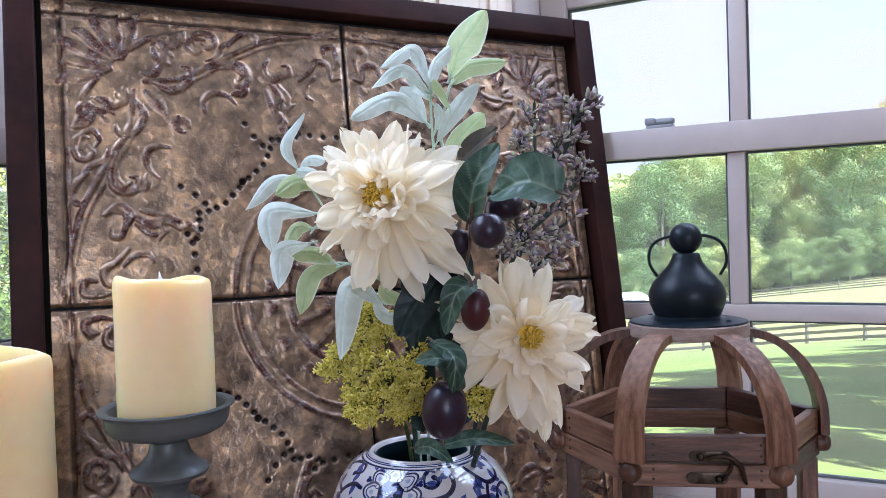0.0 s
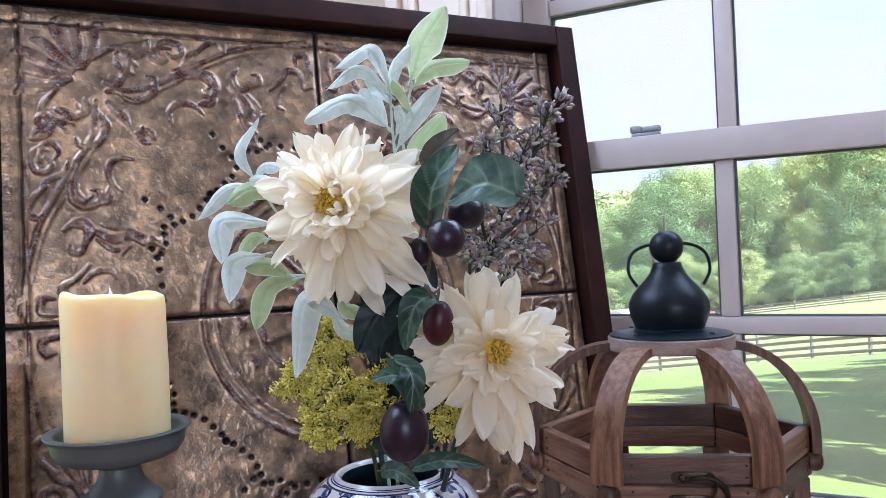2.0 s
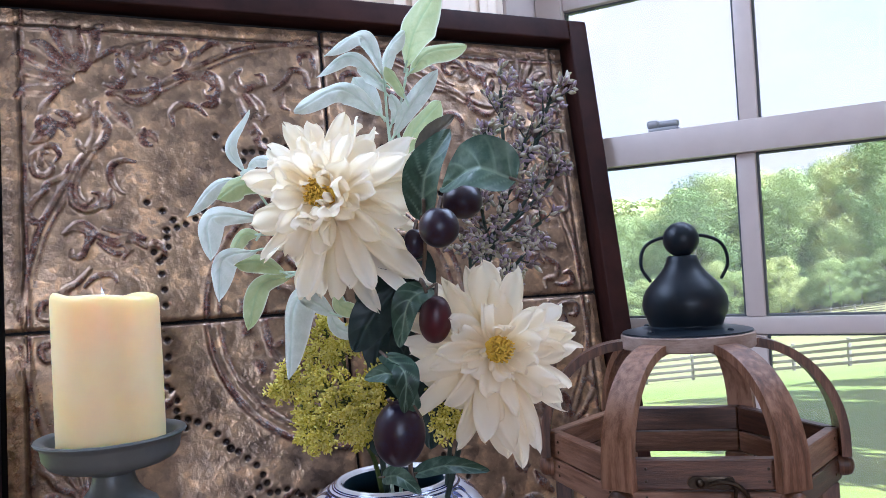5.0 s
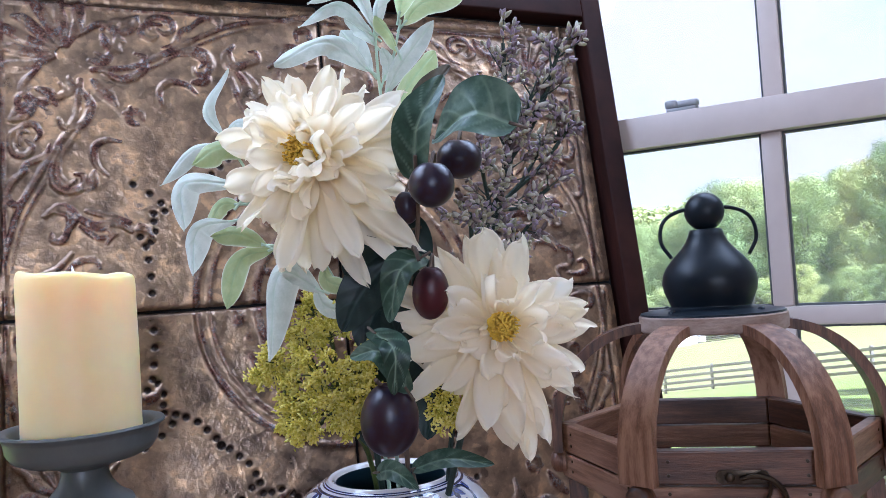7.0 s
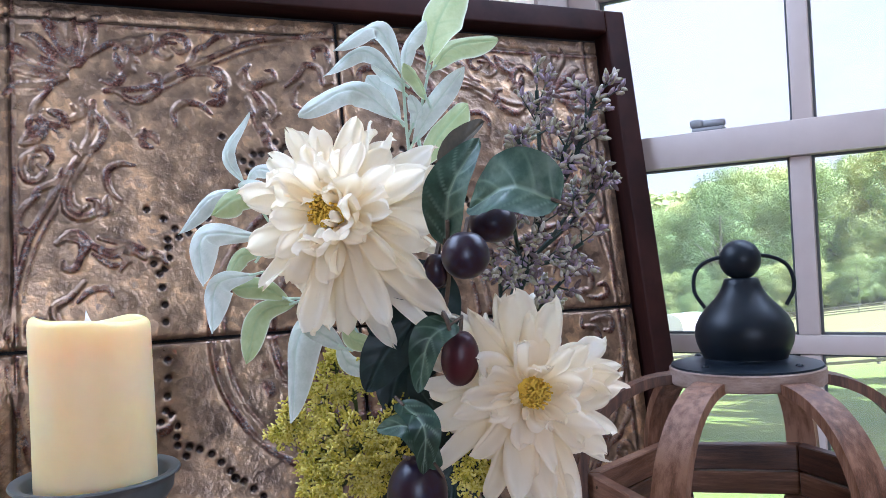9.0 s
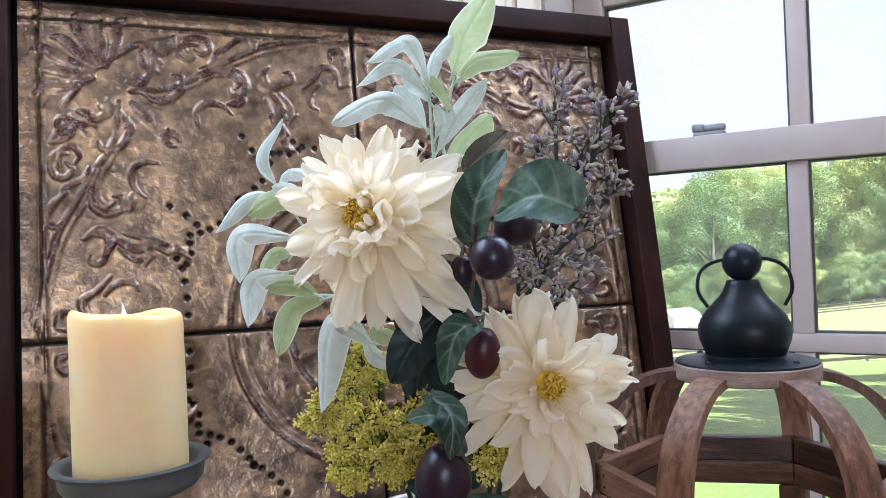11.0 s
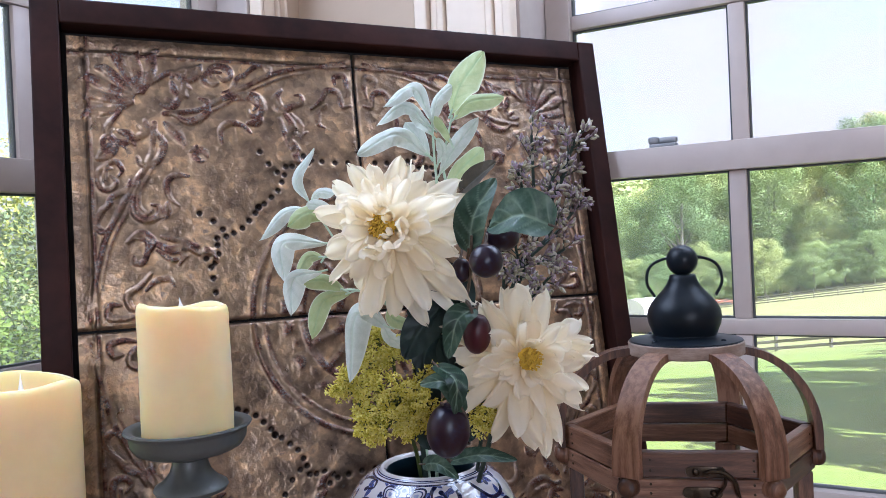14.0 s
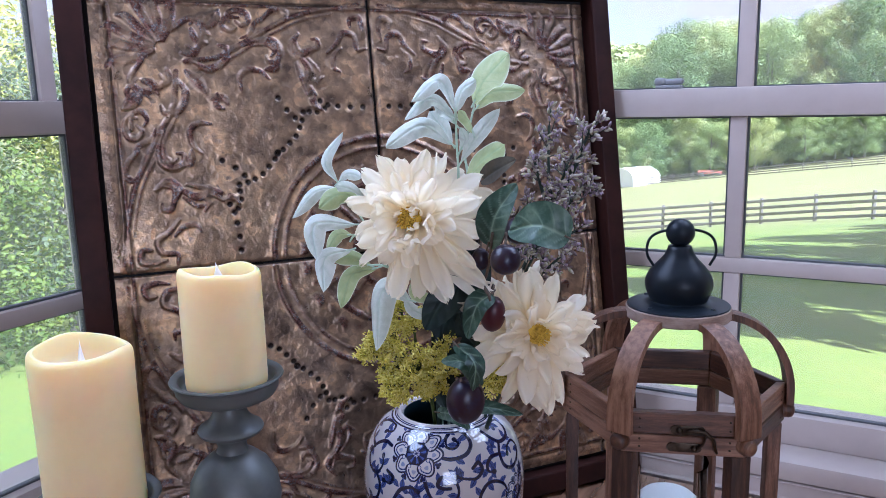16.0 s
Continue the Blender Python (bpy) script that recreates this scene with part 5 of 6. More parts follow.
def dahlia(at, facing, up_hint, size, label, seed, stem_to, layers, shapes, teeth, tails):
    """A many-petalled dahlia. Petals are separate pieces on shared meshes. tails: angle, rise, length of long drooping petals."""
    rng = random.Random(seed)
    axis = Vector(facing).normalized()
    sx = axis.cross(Vector(up_hint)).normalized() * -1
    sy = axis.cross(sx) * -1
    fl = thing("dahlia", label, "flower", Matrix.Translation(at))

    def set_petal(mesh, a, e, root, deep, droop, wide, long):
        rad = math.cos(a) * sx + math.sin(a) * sy
        way = math.cos(e) * rad + math.sin(e) * axis
        nrm = math.cos(e) * axis - math.sin(e) * rad
        m = oriented(rad * root * size + axis * deep * size, way + Vector((0, 0, -0.30 * droop * max(0.0, -rad.z))), nrm)
        shared("petal", mesh, fl, m @ Matrix.Diagonal((wide, long * (1 + 0.25 * droop * max(0.0, -rad.z) * rng.random()), 1, 1)))

    for li, (cnt, ln, w, rise, root, bend, deep) in enumerate(layers):
        meshes = []
        for k in range(10):
            fold = rng.uniform(0.1, 1.35)
            meshes.append(petal_mesh(size * ln, size * w * rng.uniform(0.78, 1.18) * (1 - 0.12 * fold), fold, bend + rng.uniform(-1.0, 0.9), rng.uniform(-0.8, 0.8), rng.uniform(0.10, 0.26), rng.uniform(0.0, teeth), seed * 31 + li * 10 + k, shapes[k % len(shapes)]))
        for k in range(cnt):
            a = 2 * math.pi * (k + 0.5 * (li % 2) + rng.uniform(-0.45, 0.45)) / cnt
            e = radians(rise + rng.uniform(-20, 20) + 6 * math.sin(a))
            set_petal(rng.choice(meshes), a, e, root, deep, 1.0 if li < 4 else 0.0, rng.uniform(0.85, 1.15), rng.uniform(0.74, 1.14))
    for k, (deg, rise, ln) in enumerate(tails):
        mesh = petal_mesh(size * ln, size * 0.34, 0.9, -0.55, rng.uniform(-0.9, 0.9), 0.12, 0.08, seed * 57 + k, sh_feather)
        set_petal(mesh, radians(deg), radians(rise), 0.12, -0.2, 0.0, 1.0, 1.0)
    # yellow heart of small stamens
    hb = bmesh.new()
    for k in range(150):
        a, q = rng.uniform(0, 6.283), math.sqrt(rng.random()) * size * 0.16
        base = (math.cos(a) * sx + math.sin(a) * sy) * q + axis * size * 0.02
        tip = base + axis * size * rng.uniform(0.08, 0.17) + (math.cos(a) * sx + math.sin(a) * sy) * size * rng.uniform(-0.03, 0.03)
        tube(hb, [base, base.lerp(tip, 0.7), tip], [size * 0.008, size * 0.009, size * 0.014], 5)
    bmesh.ops.create_uvsphere(hb, u_segments=20, v_segments=10, radius=size * 0.20, matrix=Matrix.Translation(-axis * size * 0.13))
    part("heart", hb, M_HEART, fl, "golden yellow heart")
    cal = bmesh.new()
    lathe(cal, [(0.0, -0.38 * size), (0.05 * size, -0.36 * size), (0.10 * size, -0.28 * size), (0.12 * size, -0.2 * size), (0.08 * size, -0.12 * size), (0.0, -0.1 * size)], 16)
    cal.transform(Matrix((sx, sy, axis)).transposed().to_4x4())
    part("calyx", cal, M_STEM, fl)
    st = bmesh.new()
    p0 = -axis * 0.36 * size
    end = Vector(stem_to) - Vector(at)
    tube(st, spline([p0, p0 - axis * 0.02 + Vector((0, 0, -0.01)), p0.lerp(end, 0.55) + Vector((0, 0.01, 0)), end], 18), 0.0021, 8)
    part("stem", st, M_STEM, fl, "green stem")
    return fl


JAR_FLOOR = (-0.034, 0.640, 0.86)
dahlia((-0.0525, 0.507, 1.174), (-0.26, -0.95, 0.04), (0, 0, 1), 0.0505, "large ivory cloth dahlia with a golden heart", 11, JAR_FLOOR, PLUMP, (sh_plump, sh_plump, sh_plump, sh_feather), 0.09, ((44, 4, 1.55), (56, -6, 1.55), (76, -10, 1.50), (108, -10, 1.30)))
dahlia((0.0470, 0.534, 1.0735), (0.36, -0.92, 0.06), (0, 0, 1), 0.0465, "ivory cloth dahlia with a golden heart, lower in the bunch", 23, (-0.030, 0.628, 0.86), FEATHER, (sh_feather, sh_feather, sh_plump), 0.16, ((66, 2, 1.60), (76, 0, 1.72), (42, 0, 1.45), (4, 4, 1.34), (110, -6, 1.40)))


def sprig(name, label, category, stems, leaves, stem_mat, shape, cup, origin, stem_r=0.0014, ruffle=0.06, swell=1.1):
    """Leaves on branching stems. leaves: (root, middle, tip, width, lean of its face to the side, material)."""
    sp = thing(name, label, category, Matrix.Translation(origin))
    o = Vector(origin)
    for pts in stems:
        bm = bmesh.new()
        c = spline([Vector(p) - o for p in pts], 6 * len(pts))
        tube(bm, c, [stem_r * (1 - 0.45 * i / (len(c) - 1)) for i in range(len(c))], 8)
        part("stem", bm, stem_mat, sp)
    for k, (root, mid, tip, w, lean, material) in enumerate(leaves):
        a, b, c = Vector(root) - o, Vector(mid) - o, Vector(tip) - o
        rng = random.Random(k * 7 + len(leaves))
        me = arched_leaf(a, b, c, w * swell, shape, cup * rng.uniform(0.6, 1.4), lean, material, k, ruffle)
        shared("leaf", me, sp, Matrix())
        way = (b - a).normalized()
        sb = bmesh.new()
        tube(sb, [a - way * 0.005, a, a + way * 0.004], 0.0008, 6)
        part("leaf_stalk", sb, stem_mat, sp)
    return sp


S, G = M_EAR, M_EARGREEN
sprig("lambs_ear_sprig", "pale sage-green felted leaf sprig rising at the top", "foliage",
      [[JAR_FLOOR, (-0.0275, 0.6050, 1.06), (-0.0195, 0.5650, 1.15), (-0.0160, 0.5560, 1.200), (-0.0168, 0.5550, 1.227), (-0.0173, 0.5550, 1.257)],
       [(-0.0195, 0.5610, 1.160), (-0.0085, 0.5560, 1.197), (-0.0103, 0.5580, 1.2212), (-0.0020, 0.5600, 1.258)]],
      [((-0.0029, 0.5580, 1.259), (0.0060, 0.5380, 1.277), (0.0233, 0.5180, 1.2946), 0.0240, 0.2, G), ((-0.0010, 0.5600, 1.2547), (0.0121, 0.5600, 1.2678), (0.0378, 0.5550, 1.2682), 0.0165, 0.0, G),
       ((-0.0176, 0.5550, 1.2527), (-0.0300, 0.5450, 1.2775), (-0.0502, 0.5270, 1.2611), 0.0130, -0.4, S), ((-0.0174, 0.5550, 1.2479), (-0.0362, 0.5400, 1.2635), (-0.0556, 0.5250, 1.2474), 0.0115, -0.3, S),
       ((-0.0172, 0.5550, 1.2527), (-0.0125, 0.5480, 1.2687), (-0.0007, 0.5400, 1.2768), 0.0150, -0.6, S), ((-0.0208, 0.5550, 1.2271), (-0.0438, 0.5400, 1.2430), (-0.0706, 0.5250, 1.2273), 0.0180, -0.2, S),
       ((-0.0033, 0.5500, 1.2356), (-0.0067, 0.5410, 1.2458), (-0.0140, 0.5370, 1.2541), 0.0110, 0.8, G), ((-0.0132, 0.5550, 1.2130), (-0.0008, 0.5550, 1.2324), (0.0181, 0.5550, 1.2543), 0.0125, 0.4, S),
       ((-0.0093, 0.5530, 1.1986), (0.0030, 0.5400, 1.2142), (0.0202, 0.5260, 1.2276), 0.0182, 0.2, G), ((-0.0209, 0.5580, 1.2275), (-0.0297, 0.5580, 1.2417), (-0.0379, 0.5550, 1.2533), 0.0150, -0.3, S),
       ((-0.0176, 0.5570, 1.2431), (-0.0251, 0.5530, 1.2525), (-0.0330, 0.5450, 1.2571), 0.0100, -0.4, S), ((-0.0143, 0.5570, 1.2212), (-0.0099, 0.5550, 1.2307), (-0.0135, 0.5530, 1.2403), 0.0090, 0.4, S)],
      M_EARSTEM, sh_ear, -0.45, JAR_FLOOR)
sprig("lambs_ear_sprig", "pale sage-green felted leaf sprig drooping outward", "foliage",
      [[JAR_FLOOR, (-0.0425, 0.6150, 1.04), (-0.0572, 0.5650, 1.114), (-0.0825, 0.5610, 1.145), (-0.1040, 0.5570, 1.180), (-0.1157, 0.5650, 1.197)],
       [(-0.0572, 0.5650, 1.114), (-0.0785, 0.5600, 1.1264), (-0.0936, 0.5550, 1.1286)], [(-0.0875, 0.5610, 1.150), (-0.1005, 0.5500, 1.155), (-0.1055, 0.5460, 1.150)]],
      [((-0.1166, 0.5650, 1.1971), (-0.1252, 0.5610, 1.2152), (-0.1096, 0.5600, 1.2382), 0.0105, -0.5, S), ((-0.1159, 0.5650, 1.1922), (-0.1351, 0.5600, 1.1900), (-0.1542, 0.5550, 1.1687), 0.0125, -0.3, S),
       ((-0.0967, 0.5550, 1.1838), (-0.1146, 0.5500, 1.1887), (-0.1296, 0.5450, 1.1783), 0.0180, -0.2, G), ((-0.1005, 0.5450, 1.1645), (-0.1318, 0.5370, 1.1663), (-0.1303, 0.5310, 1.1382), 0.0190, -0.3, S),
       ((-0.1051, 0.5450, 1.1435), (-0.1244, 0.5350, 1.1391), (-0.1254, 0.5280, 1.1123), 0.0185, -0.4, S), ((-0.0897, 0.5550, 1.1277), (-0.1058, 0.5530, 1.1362), (-0.1219, 0.5500, 1.1359), 0.0140, 0.1, G),
       ((-0.0857, 0.5550, 1.1260), (-0.1063, 0.5530, 1.1203), (-0.1169, 0.5550, 1.0916), 0.0145, 0.2, G), ((-0.0571, 0.5500, 1.0993), (-0.0797, 0.5400, 1.1105), (-0.0852, 0.5330, 1.0612), 0.0225, -0.4, S),
       ((-0.1157, 0.5650, 1.1971), (-0.1077, 0.5610, 1.2046), (-0.0945, 0.5550, 1.2020), 0.0095, -0.2, S), ((-0.1053, 0.5570, 1.1541), (-0.1169, 0.5550, 1.1544), (-0.1261, 0.5550, 1.1415), 0.0115, 0.0, G),
       ((-0.0560, 0.5550, 1.1148), (-0.0531, 0.5510, 1.1050), (-0.0381, 0.5500, 1.0996), 0.0105, 0.2, G), ((-0.0626, 0.5570, 1.1036), (-0.0565, 0.5530, 1.0910), (-0.0397, 0.5500, 1.0846), 0.0100, 0.1, S),
       ((-0.0928, 0.5600, 1.1839), (-0.1056, 0.5550, 1.1928), (-0.1159, 0.5530, 1.1953), 0.0120, 0.0, S)],
      M_EARSTEM, sh_ear, -0.45, JAR_FLOOR)

FOOT = (-0.020, 0.625, 0.87)
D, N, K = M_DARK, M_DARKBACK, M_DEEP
plum = sprig("plum_branch", "dark green leafy branch with glossy purple plums", "foliage",
             [[FOOT, (-0.018, 0.585, 1.00), (-0.006, 0.545, 1.09), (0.006, 0.515, 1.13), (0.010, 0.49, 1.165)], [(-0.012, 0.555, 1.07), (-0.02, 0.525, 1.07), (-0.022, 0.505, 1.074)],
              [(0.0, 0.525, 1.12), (0.006, 0.498, 1.118), (0.008, 0.495, 1.112)], [(-0.018, 0.575, 1.02), (-0.016, 0.51, 1.045), (-0.015, 0.48, 1.055)], [FOOT, (-0.016, 0.612, 0.95), (-0.019, 0.612, 0.979)]],
             [((0.0066, 0.5020, 1.1531), (0.0120, 0.4840, 1.1790), (0.0275, 0.4800, 1.2020), 0.0245, -0.3, D), ((0.0615, 0.4460, 1.1680), (0.0410, 0.4500, 1.1765), (0.0215, 0.4740, 1.1695), 0.0310, 0.1, D),
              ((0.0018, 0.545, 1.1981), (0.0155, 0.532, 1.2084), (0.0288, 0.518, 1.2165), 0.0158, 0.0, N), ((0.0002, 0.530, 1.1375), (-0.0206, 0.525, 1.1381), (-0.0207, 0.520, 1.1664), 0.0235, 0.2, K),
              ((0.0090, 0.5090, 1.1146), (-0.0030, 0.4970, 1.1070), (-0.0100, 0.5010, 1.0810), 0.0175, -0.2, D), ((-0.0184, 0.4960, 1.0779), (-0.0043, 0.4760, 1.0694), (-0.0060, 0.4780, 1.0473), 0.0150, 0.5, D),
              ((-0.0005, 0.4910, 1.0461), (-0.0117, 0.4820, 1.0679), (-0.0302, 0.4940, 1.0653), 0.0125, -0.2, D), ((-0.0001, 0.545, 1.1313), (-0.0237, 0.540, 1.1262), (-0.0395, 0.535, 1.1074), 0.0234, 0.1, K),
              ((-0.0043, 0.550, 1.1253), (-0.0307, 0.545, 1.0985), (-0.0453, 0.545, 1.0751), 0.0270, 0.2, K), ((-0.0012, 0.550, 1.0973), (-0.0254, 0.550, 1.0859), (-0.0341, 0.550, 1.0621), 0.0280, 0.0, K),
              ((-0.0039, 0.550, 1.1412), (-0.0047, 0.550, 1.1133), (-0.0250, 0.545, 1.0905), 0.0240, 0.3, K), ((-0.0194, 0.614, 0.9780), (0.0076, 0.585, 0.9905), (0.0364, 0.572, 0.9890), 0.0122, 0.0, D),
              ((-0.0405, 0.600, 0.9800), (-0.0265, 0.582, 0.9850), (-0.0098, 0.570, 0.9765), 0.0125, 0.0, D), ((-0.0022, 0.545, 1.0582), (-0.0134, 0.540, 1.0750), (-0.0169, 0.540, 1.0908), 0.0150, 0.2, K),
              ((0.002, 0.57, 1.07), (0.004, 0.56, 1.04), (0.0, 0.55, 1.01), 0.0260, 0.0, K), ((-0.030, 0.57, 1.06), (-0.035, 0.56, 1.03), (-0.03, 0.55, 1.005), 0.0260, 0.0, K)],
             M_TWIG, sh_round, 0.25, FOOT, 0.0018, 0.02, 1.08)
for at, rx, rz, m_ in (((0.0189, 0.475, 1.148), 0.0112, 0.0112, M_PLUM), ((0.0102, 0.521, 1.095), 0.0100, 0.0148, M_PLUMRED), ((-0.0121, 0.497, 1.0325), 0.0150, 0.0193, M_PLUM), ((0.001, 0.512, 1.141), 0.0070, 0.0090, M_PLUM), ((0.031, 0.506, 1.164), 0.0120, 0.0105, M_PLUM)):
    pb = bmesh.new()
    lathe(pb, [(rx * math.sin(t) * (1 + 0.03 * math.cos(t)), -rz * math.cos(t) + (0.12 * rz * math.exp(-((t - math.pi) / 0.25) ** 2) * -1)) for t in [math.pi * i / 22 for i in range(23)]], 36)
    part("plum", pb, m_, plum, "dark red plum" if m_ is M_PLUMRED else "glossy purple plum", m=Matrix.Translation(Vector(at) - Vector(FOOT)) @ pose(0, 0, 0, 8, 6, 0))
    tb = bmesh.new()
    tube(tb, spline([Vector(at) - Vector(FOOT) + Vector((0, 0.002, rz * 0.9)), Vector(at) - Vector(FOOT) + Vector((0.001, 0.012, rz + 0.006)), Vector(at) - Vector(FOOT) + Vector((-0.002, 0.035, rz * 0.5))], 10), 0.0009, 6)
    part("plum_stalk", tb, M_TWIG, plum)


def bud_mesh(segs=5):
    """A small pointed bud along +y: verts and faces."""
    prof = ((0.0, 0.0), (0.55, 0.25), (0.62, 0.55), (0.35, 0.85), (0.0, 1.0))
    vs, fs = [(0, 0, 0)], []
    for r, y in prof[1:-1]:
        vs += [(r * 0.5 * math.cos(2 * math.pi * k / segs), y, r * 0.5 * math.sin(2 * math.pi * k / segs)) for k in range(segs)]
    vs.append((0, 1, 0))
    for k in range(segs):
        fs.append((0, 1 + (k + 1) % segs, 1 + k))
        for r in range(2):
            p, q = 1 + r * segs, 1 + (r + 1) * segs
            fs.append((p + k, p + (k + 1) % segs, q + (k + 1) % segs, q + k))
        fs.append((1 + 2 * segs + k, 1 + 2 * segs + (k + 1) % segs, len(vs) - 1))
    return np.array(vs), fs


def scatter(name, proto, poses, material, parent, label="", kind="stuff"):
    """Many copies of one small shape, joined into one mesh."""
    pv, pf = proto
    verts, faces = [], []
    for i, m in enumerate(poses):
        a = np.array(m)
        verts.append(pv @ a[:3, :3].T + a[:3, 3])
        off = i * len(pv)
        faces += [tuple(k + off for k in f) for f in pf]
    me = bpy.data.meshes.new(name)
    me.from_pydata(np.concatenate(verts).tolist(), [], faces)
    me.polygons.foreach_set("use_smooth", [True] * len(me.polygons))
    me.materials.append(material)
    ob = new(name, me)
    ob.parent = parent
    return tagged(ob, label, kind=kind)


def island_tint(m, amount):
    """Shifts the colour of each joined piece a little."""
    n, l, b = nodes_of(m)
    geo = n.new("ShaderNodeNewGeometry")
    r = [x for x in n if x.bl_idname == "ShaderNodeValToRGB"][0]
    src = r.inputs["Fac"].links[0].from_socket
    ma = n.new("ShaderNodeMath")
    ma.operation = "MULTIPLY_ADD"
    ma.inputs[1].default_value = amount
    l.new(geo.outputs["Random Per Island"], ma.inputs[0])
    l.new(src, ma.inputs[2])
    su = n.new("ShaderNodeMath")
    su.operation = "SUBTRACT"
    su.inputs[1].default_value = amount / 2
    l.new(ma.outputs[0], su.inputs[0])
    l.new(su.outputs[0], r.inputs["Fac"])


island_tint(M_PURPLE, 0.5)
island_tint(M_YELLOW, 0.5)


def filler(name, label, origin, trunk, heads, bud, material, stem_mat, seed, spread, buds_per, bud_len, bud_w, twigs=7, tipped=1.0, knot=0.0008):
    """A spray of tiny buds: a trunk that forks to several heads, each with fine twigs."""
    rng = random.Random(seed)
    o = Vector(origin)
    sp = thing(name, label, "foliage", Matrix.Translation(o))
    poses = []
    fb = bmesh.new()
    tr = [Vector(p) - o for p in trunk]
    bm = bmesh.new()
    tube(bm, spline(tr, 16), 0.0017, 7)
    part("stem", bm, stem_mat, sp)
    for head, frm, r in heads:
        h = Vector(head) - o
        f = tr[frm]
        bm = bmesh.new()
        tube(bm, spline([f, f.lerp(h, 0.55) + Vector((0, 0.004, -0.004)), h], 12), 0.0012, 6)
        part("branch", bm, stem_mat, sp)
        main = (h - f).normalized()
        for _ in range(twigs):
            d = Vector((rng.gauss(0, 1), rng.gauss(0, 0.8), rng.gauss(0, 1))).normalized()
            d = (d * 0.9 + main * 0.75).normalized()
            start = h - main * r * rng.uniform(0.0, 1.3)
            end = start + d * r * rng.uniform(0.45, 1.0)
            tube(fb, [start, start.lerp(end, 0.5), end], [0.0006, 0.0005, 0.0004], 4, caps=False)
            for k in range(buds_per):
                t = 1.05 - 0.75 * rng.random() ** tipped
                p = start.lerp(end, t) + Vector((rng.gauss(0, 1), rng.gauss(0, 1), rng.gauss(0, 1))) * knot
                bd = (d * rng.uniform(0.2, 1.2) + Vector((rng.gauss(0, 1), rng.gauss(0, 1), rng.gauss(0, 1))).normalized() * spread).normalized()
                m = oriented(p, bd, Vector((0.3, -1, 0.2)) if abs(bd.y) < 0.95 else Vector((0, 0, 1)))
                s = rng.uniform(0.7, 1.2)
                poses.append(m @ Matrix.Diagonal((bud_w * s, bud_len * s, bud_w * s, 1)))
    tagged(part("twig_mass", fb, stem_mat, sp), kind="stuff")
    scatter("bud_mass", bud, poses, material, sp, "")
    return sp


bud = bud_mesh()
filler("mauve_filler_spray", "dusty mauve and grey spray of tiny pointed buds", (-0.01, 0.64, 0.88), [(-0.01, 0.64, 0.88), (0.012, 0.60, 1.02), (0.030, 0.575, 1.10), (0.045, 0.568, 1.14), (0.058, 0.566, 1.17)],
       [((0.058, 0.565, 1.240), 4, 0.021), ((0.093, 0.570, 1.238), 4, 0.019), ((0.098, 0.575, 1.192), 3, 0.015), ((0.080, 0.570, 1.152), 3, 0.020), ((0.046, 0.560, 1.214), 4, 0.021), ((0.073, 0.565, 1.208), 4, 0.023),
        ((0.052, 0.560, 1.150), 2, 0.020), ((0.040, 0.560, 1.172), 3, 0.021), ((0.078, 0.568, 1.178), 3, 0.022), ((0.060, 0.560, 1.186), 3, 0.022), ((0.032, 0.560, 1.140), 2, 0.016), ((0.066, 0.566, 1.130), 2, 0.018), ((0.085, 0.57, 1.215), 4, 0.018)],
       bud, M_PURPLE, M_STEM, 5, 0.72, 11, 0.0066, 0.0042, twigs=9, tipped=2.0)
filler("chartreuse_filler_spray", "yellow-green spray of tiny clustered florets", (-0.040, 0.640, 0.88), [(-0.040, 0.640, 0.88), (-0.045, 0.61, 0.98), (-0.050, 0.585, 1.01), (-0.055, 0.565, 1.03)],
       [((-0.0897, 0.557, 1.0587), 3, 0.0117), ((-0.0824, 0.547, 1.0420), 3, 0.0135), ((-0.0793, 0.540, 1.0275), 3, 0.0127), ((-0.0679, 0.567, 1.0888), 3, 0.0117), ((-0.0564, 0.562, 1.0816), 3, 0.0127), ((-0.0653, 0.544, 1.0576), 3, 0.0144),
        ((-0.0492, 0.542, 1.0545), 3, 0.0144), ((-0.0544, 0.542, 1.0296), 3, 0.0135), ((-0.0346, 0.552, 1.0587), 3, 0.0127), ((-0.0336, 0.547, 1.0400), 3, 0.0135), ((-0.0388, 0.547, 1.0233), 3, 0.0127), ((-0.0700, 0.537, 1.0212), 3, 0.0099),
        ((0.0112, 0.562, 1.0545), 3, 0.0107), ((0.0143, 0.557, 1.0337), 3, 0.0117), ((0.0174, 0.557, 1.0233), 3, 0.0107), ((-0.0575, 0.540, 1.0389), 3, 0.0144), ((-0.0252, 0.562, 1.0680), 3, 0.0107), ((-0.0960, 0.559, 1.0524), 3, 0.0081), ((-0.0741, 0.557, 1.0732), 3, 0.0117)],
       bud, M_YELLOW, M_YSTEM, 9, 1.2, 46, 0.0031, 0.0022, twigs=12, tipped=7.0, knot=0.0020)

# ---- outside: lawn, fences, woods ----
M_GRASS = varied("lawn_grass", [(0.25, (0.070, 0.130, 0.009)), (0.5, (0.110, 0.154, 0.014)), (0.75, (0.162, 0.170, 0.024))], 0.35, 0.9, bump_by=0.4, bump_at=0.03, fine=14)
n, l, b = nodes_of(M_GRASS)
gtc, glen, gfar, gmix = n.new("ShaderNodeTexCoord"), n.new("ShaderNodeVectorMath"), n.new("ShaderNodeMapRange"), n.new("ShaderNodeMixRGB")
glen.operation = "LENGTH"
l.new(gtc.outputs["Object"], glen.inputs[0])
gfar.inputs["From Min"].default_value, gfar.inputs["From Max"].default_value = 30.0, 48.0
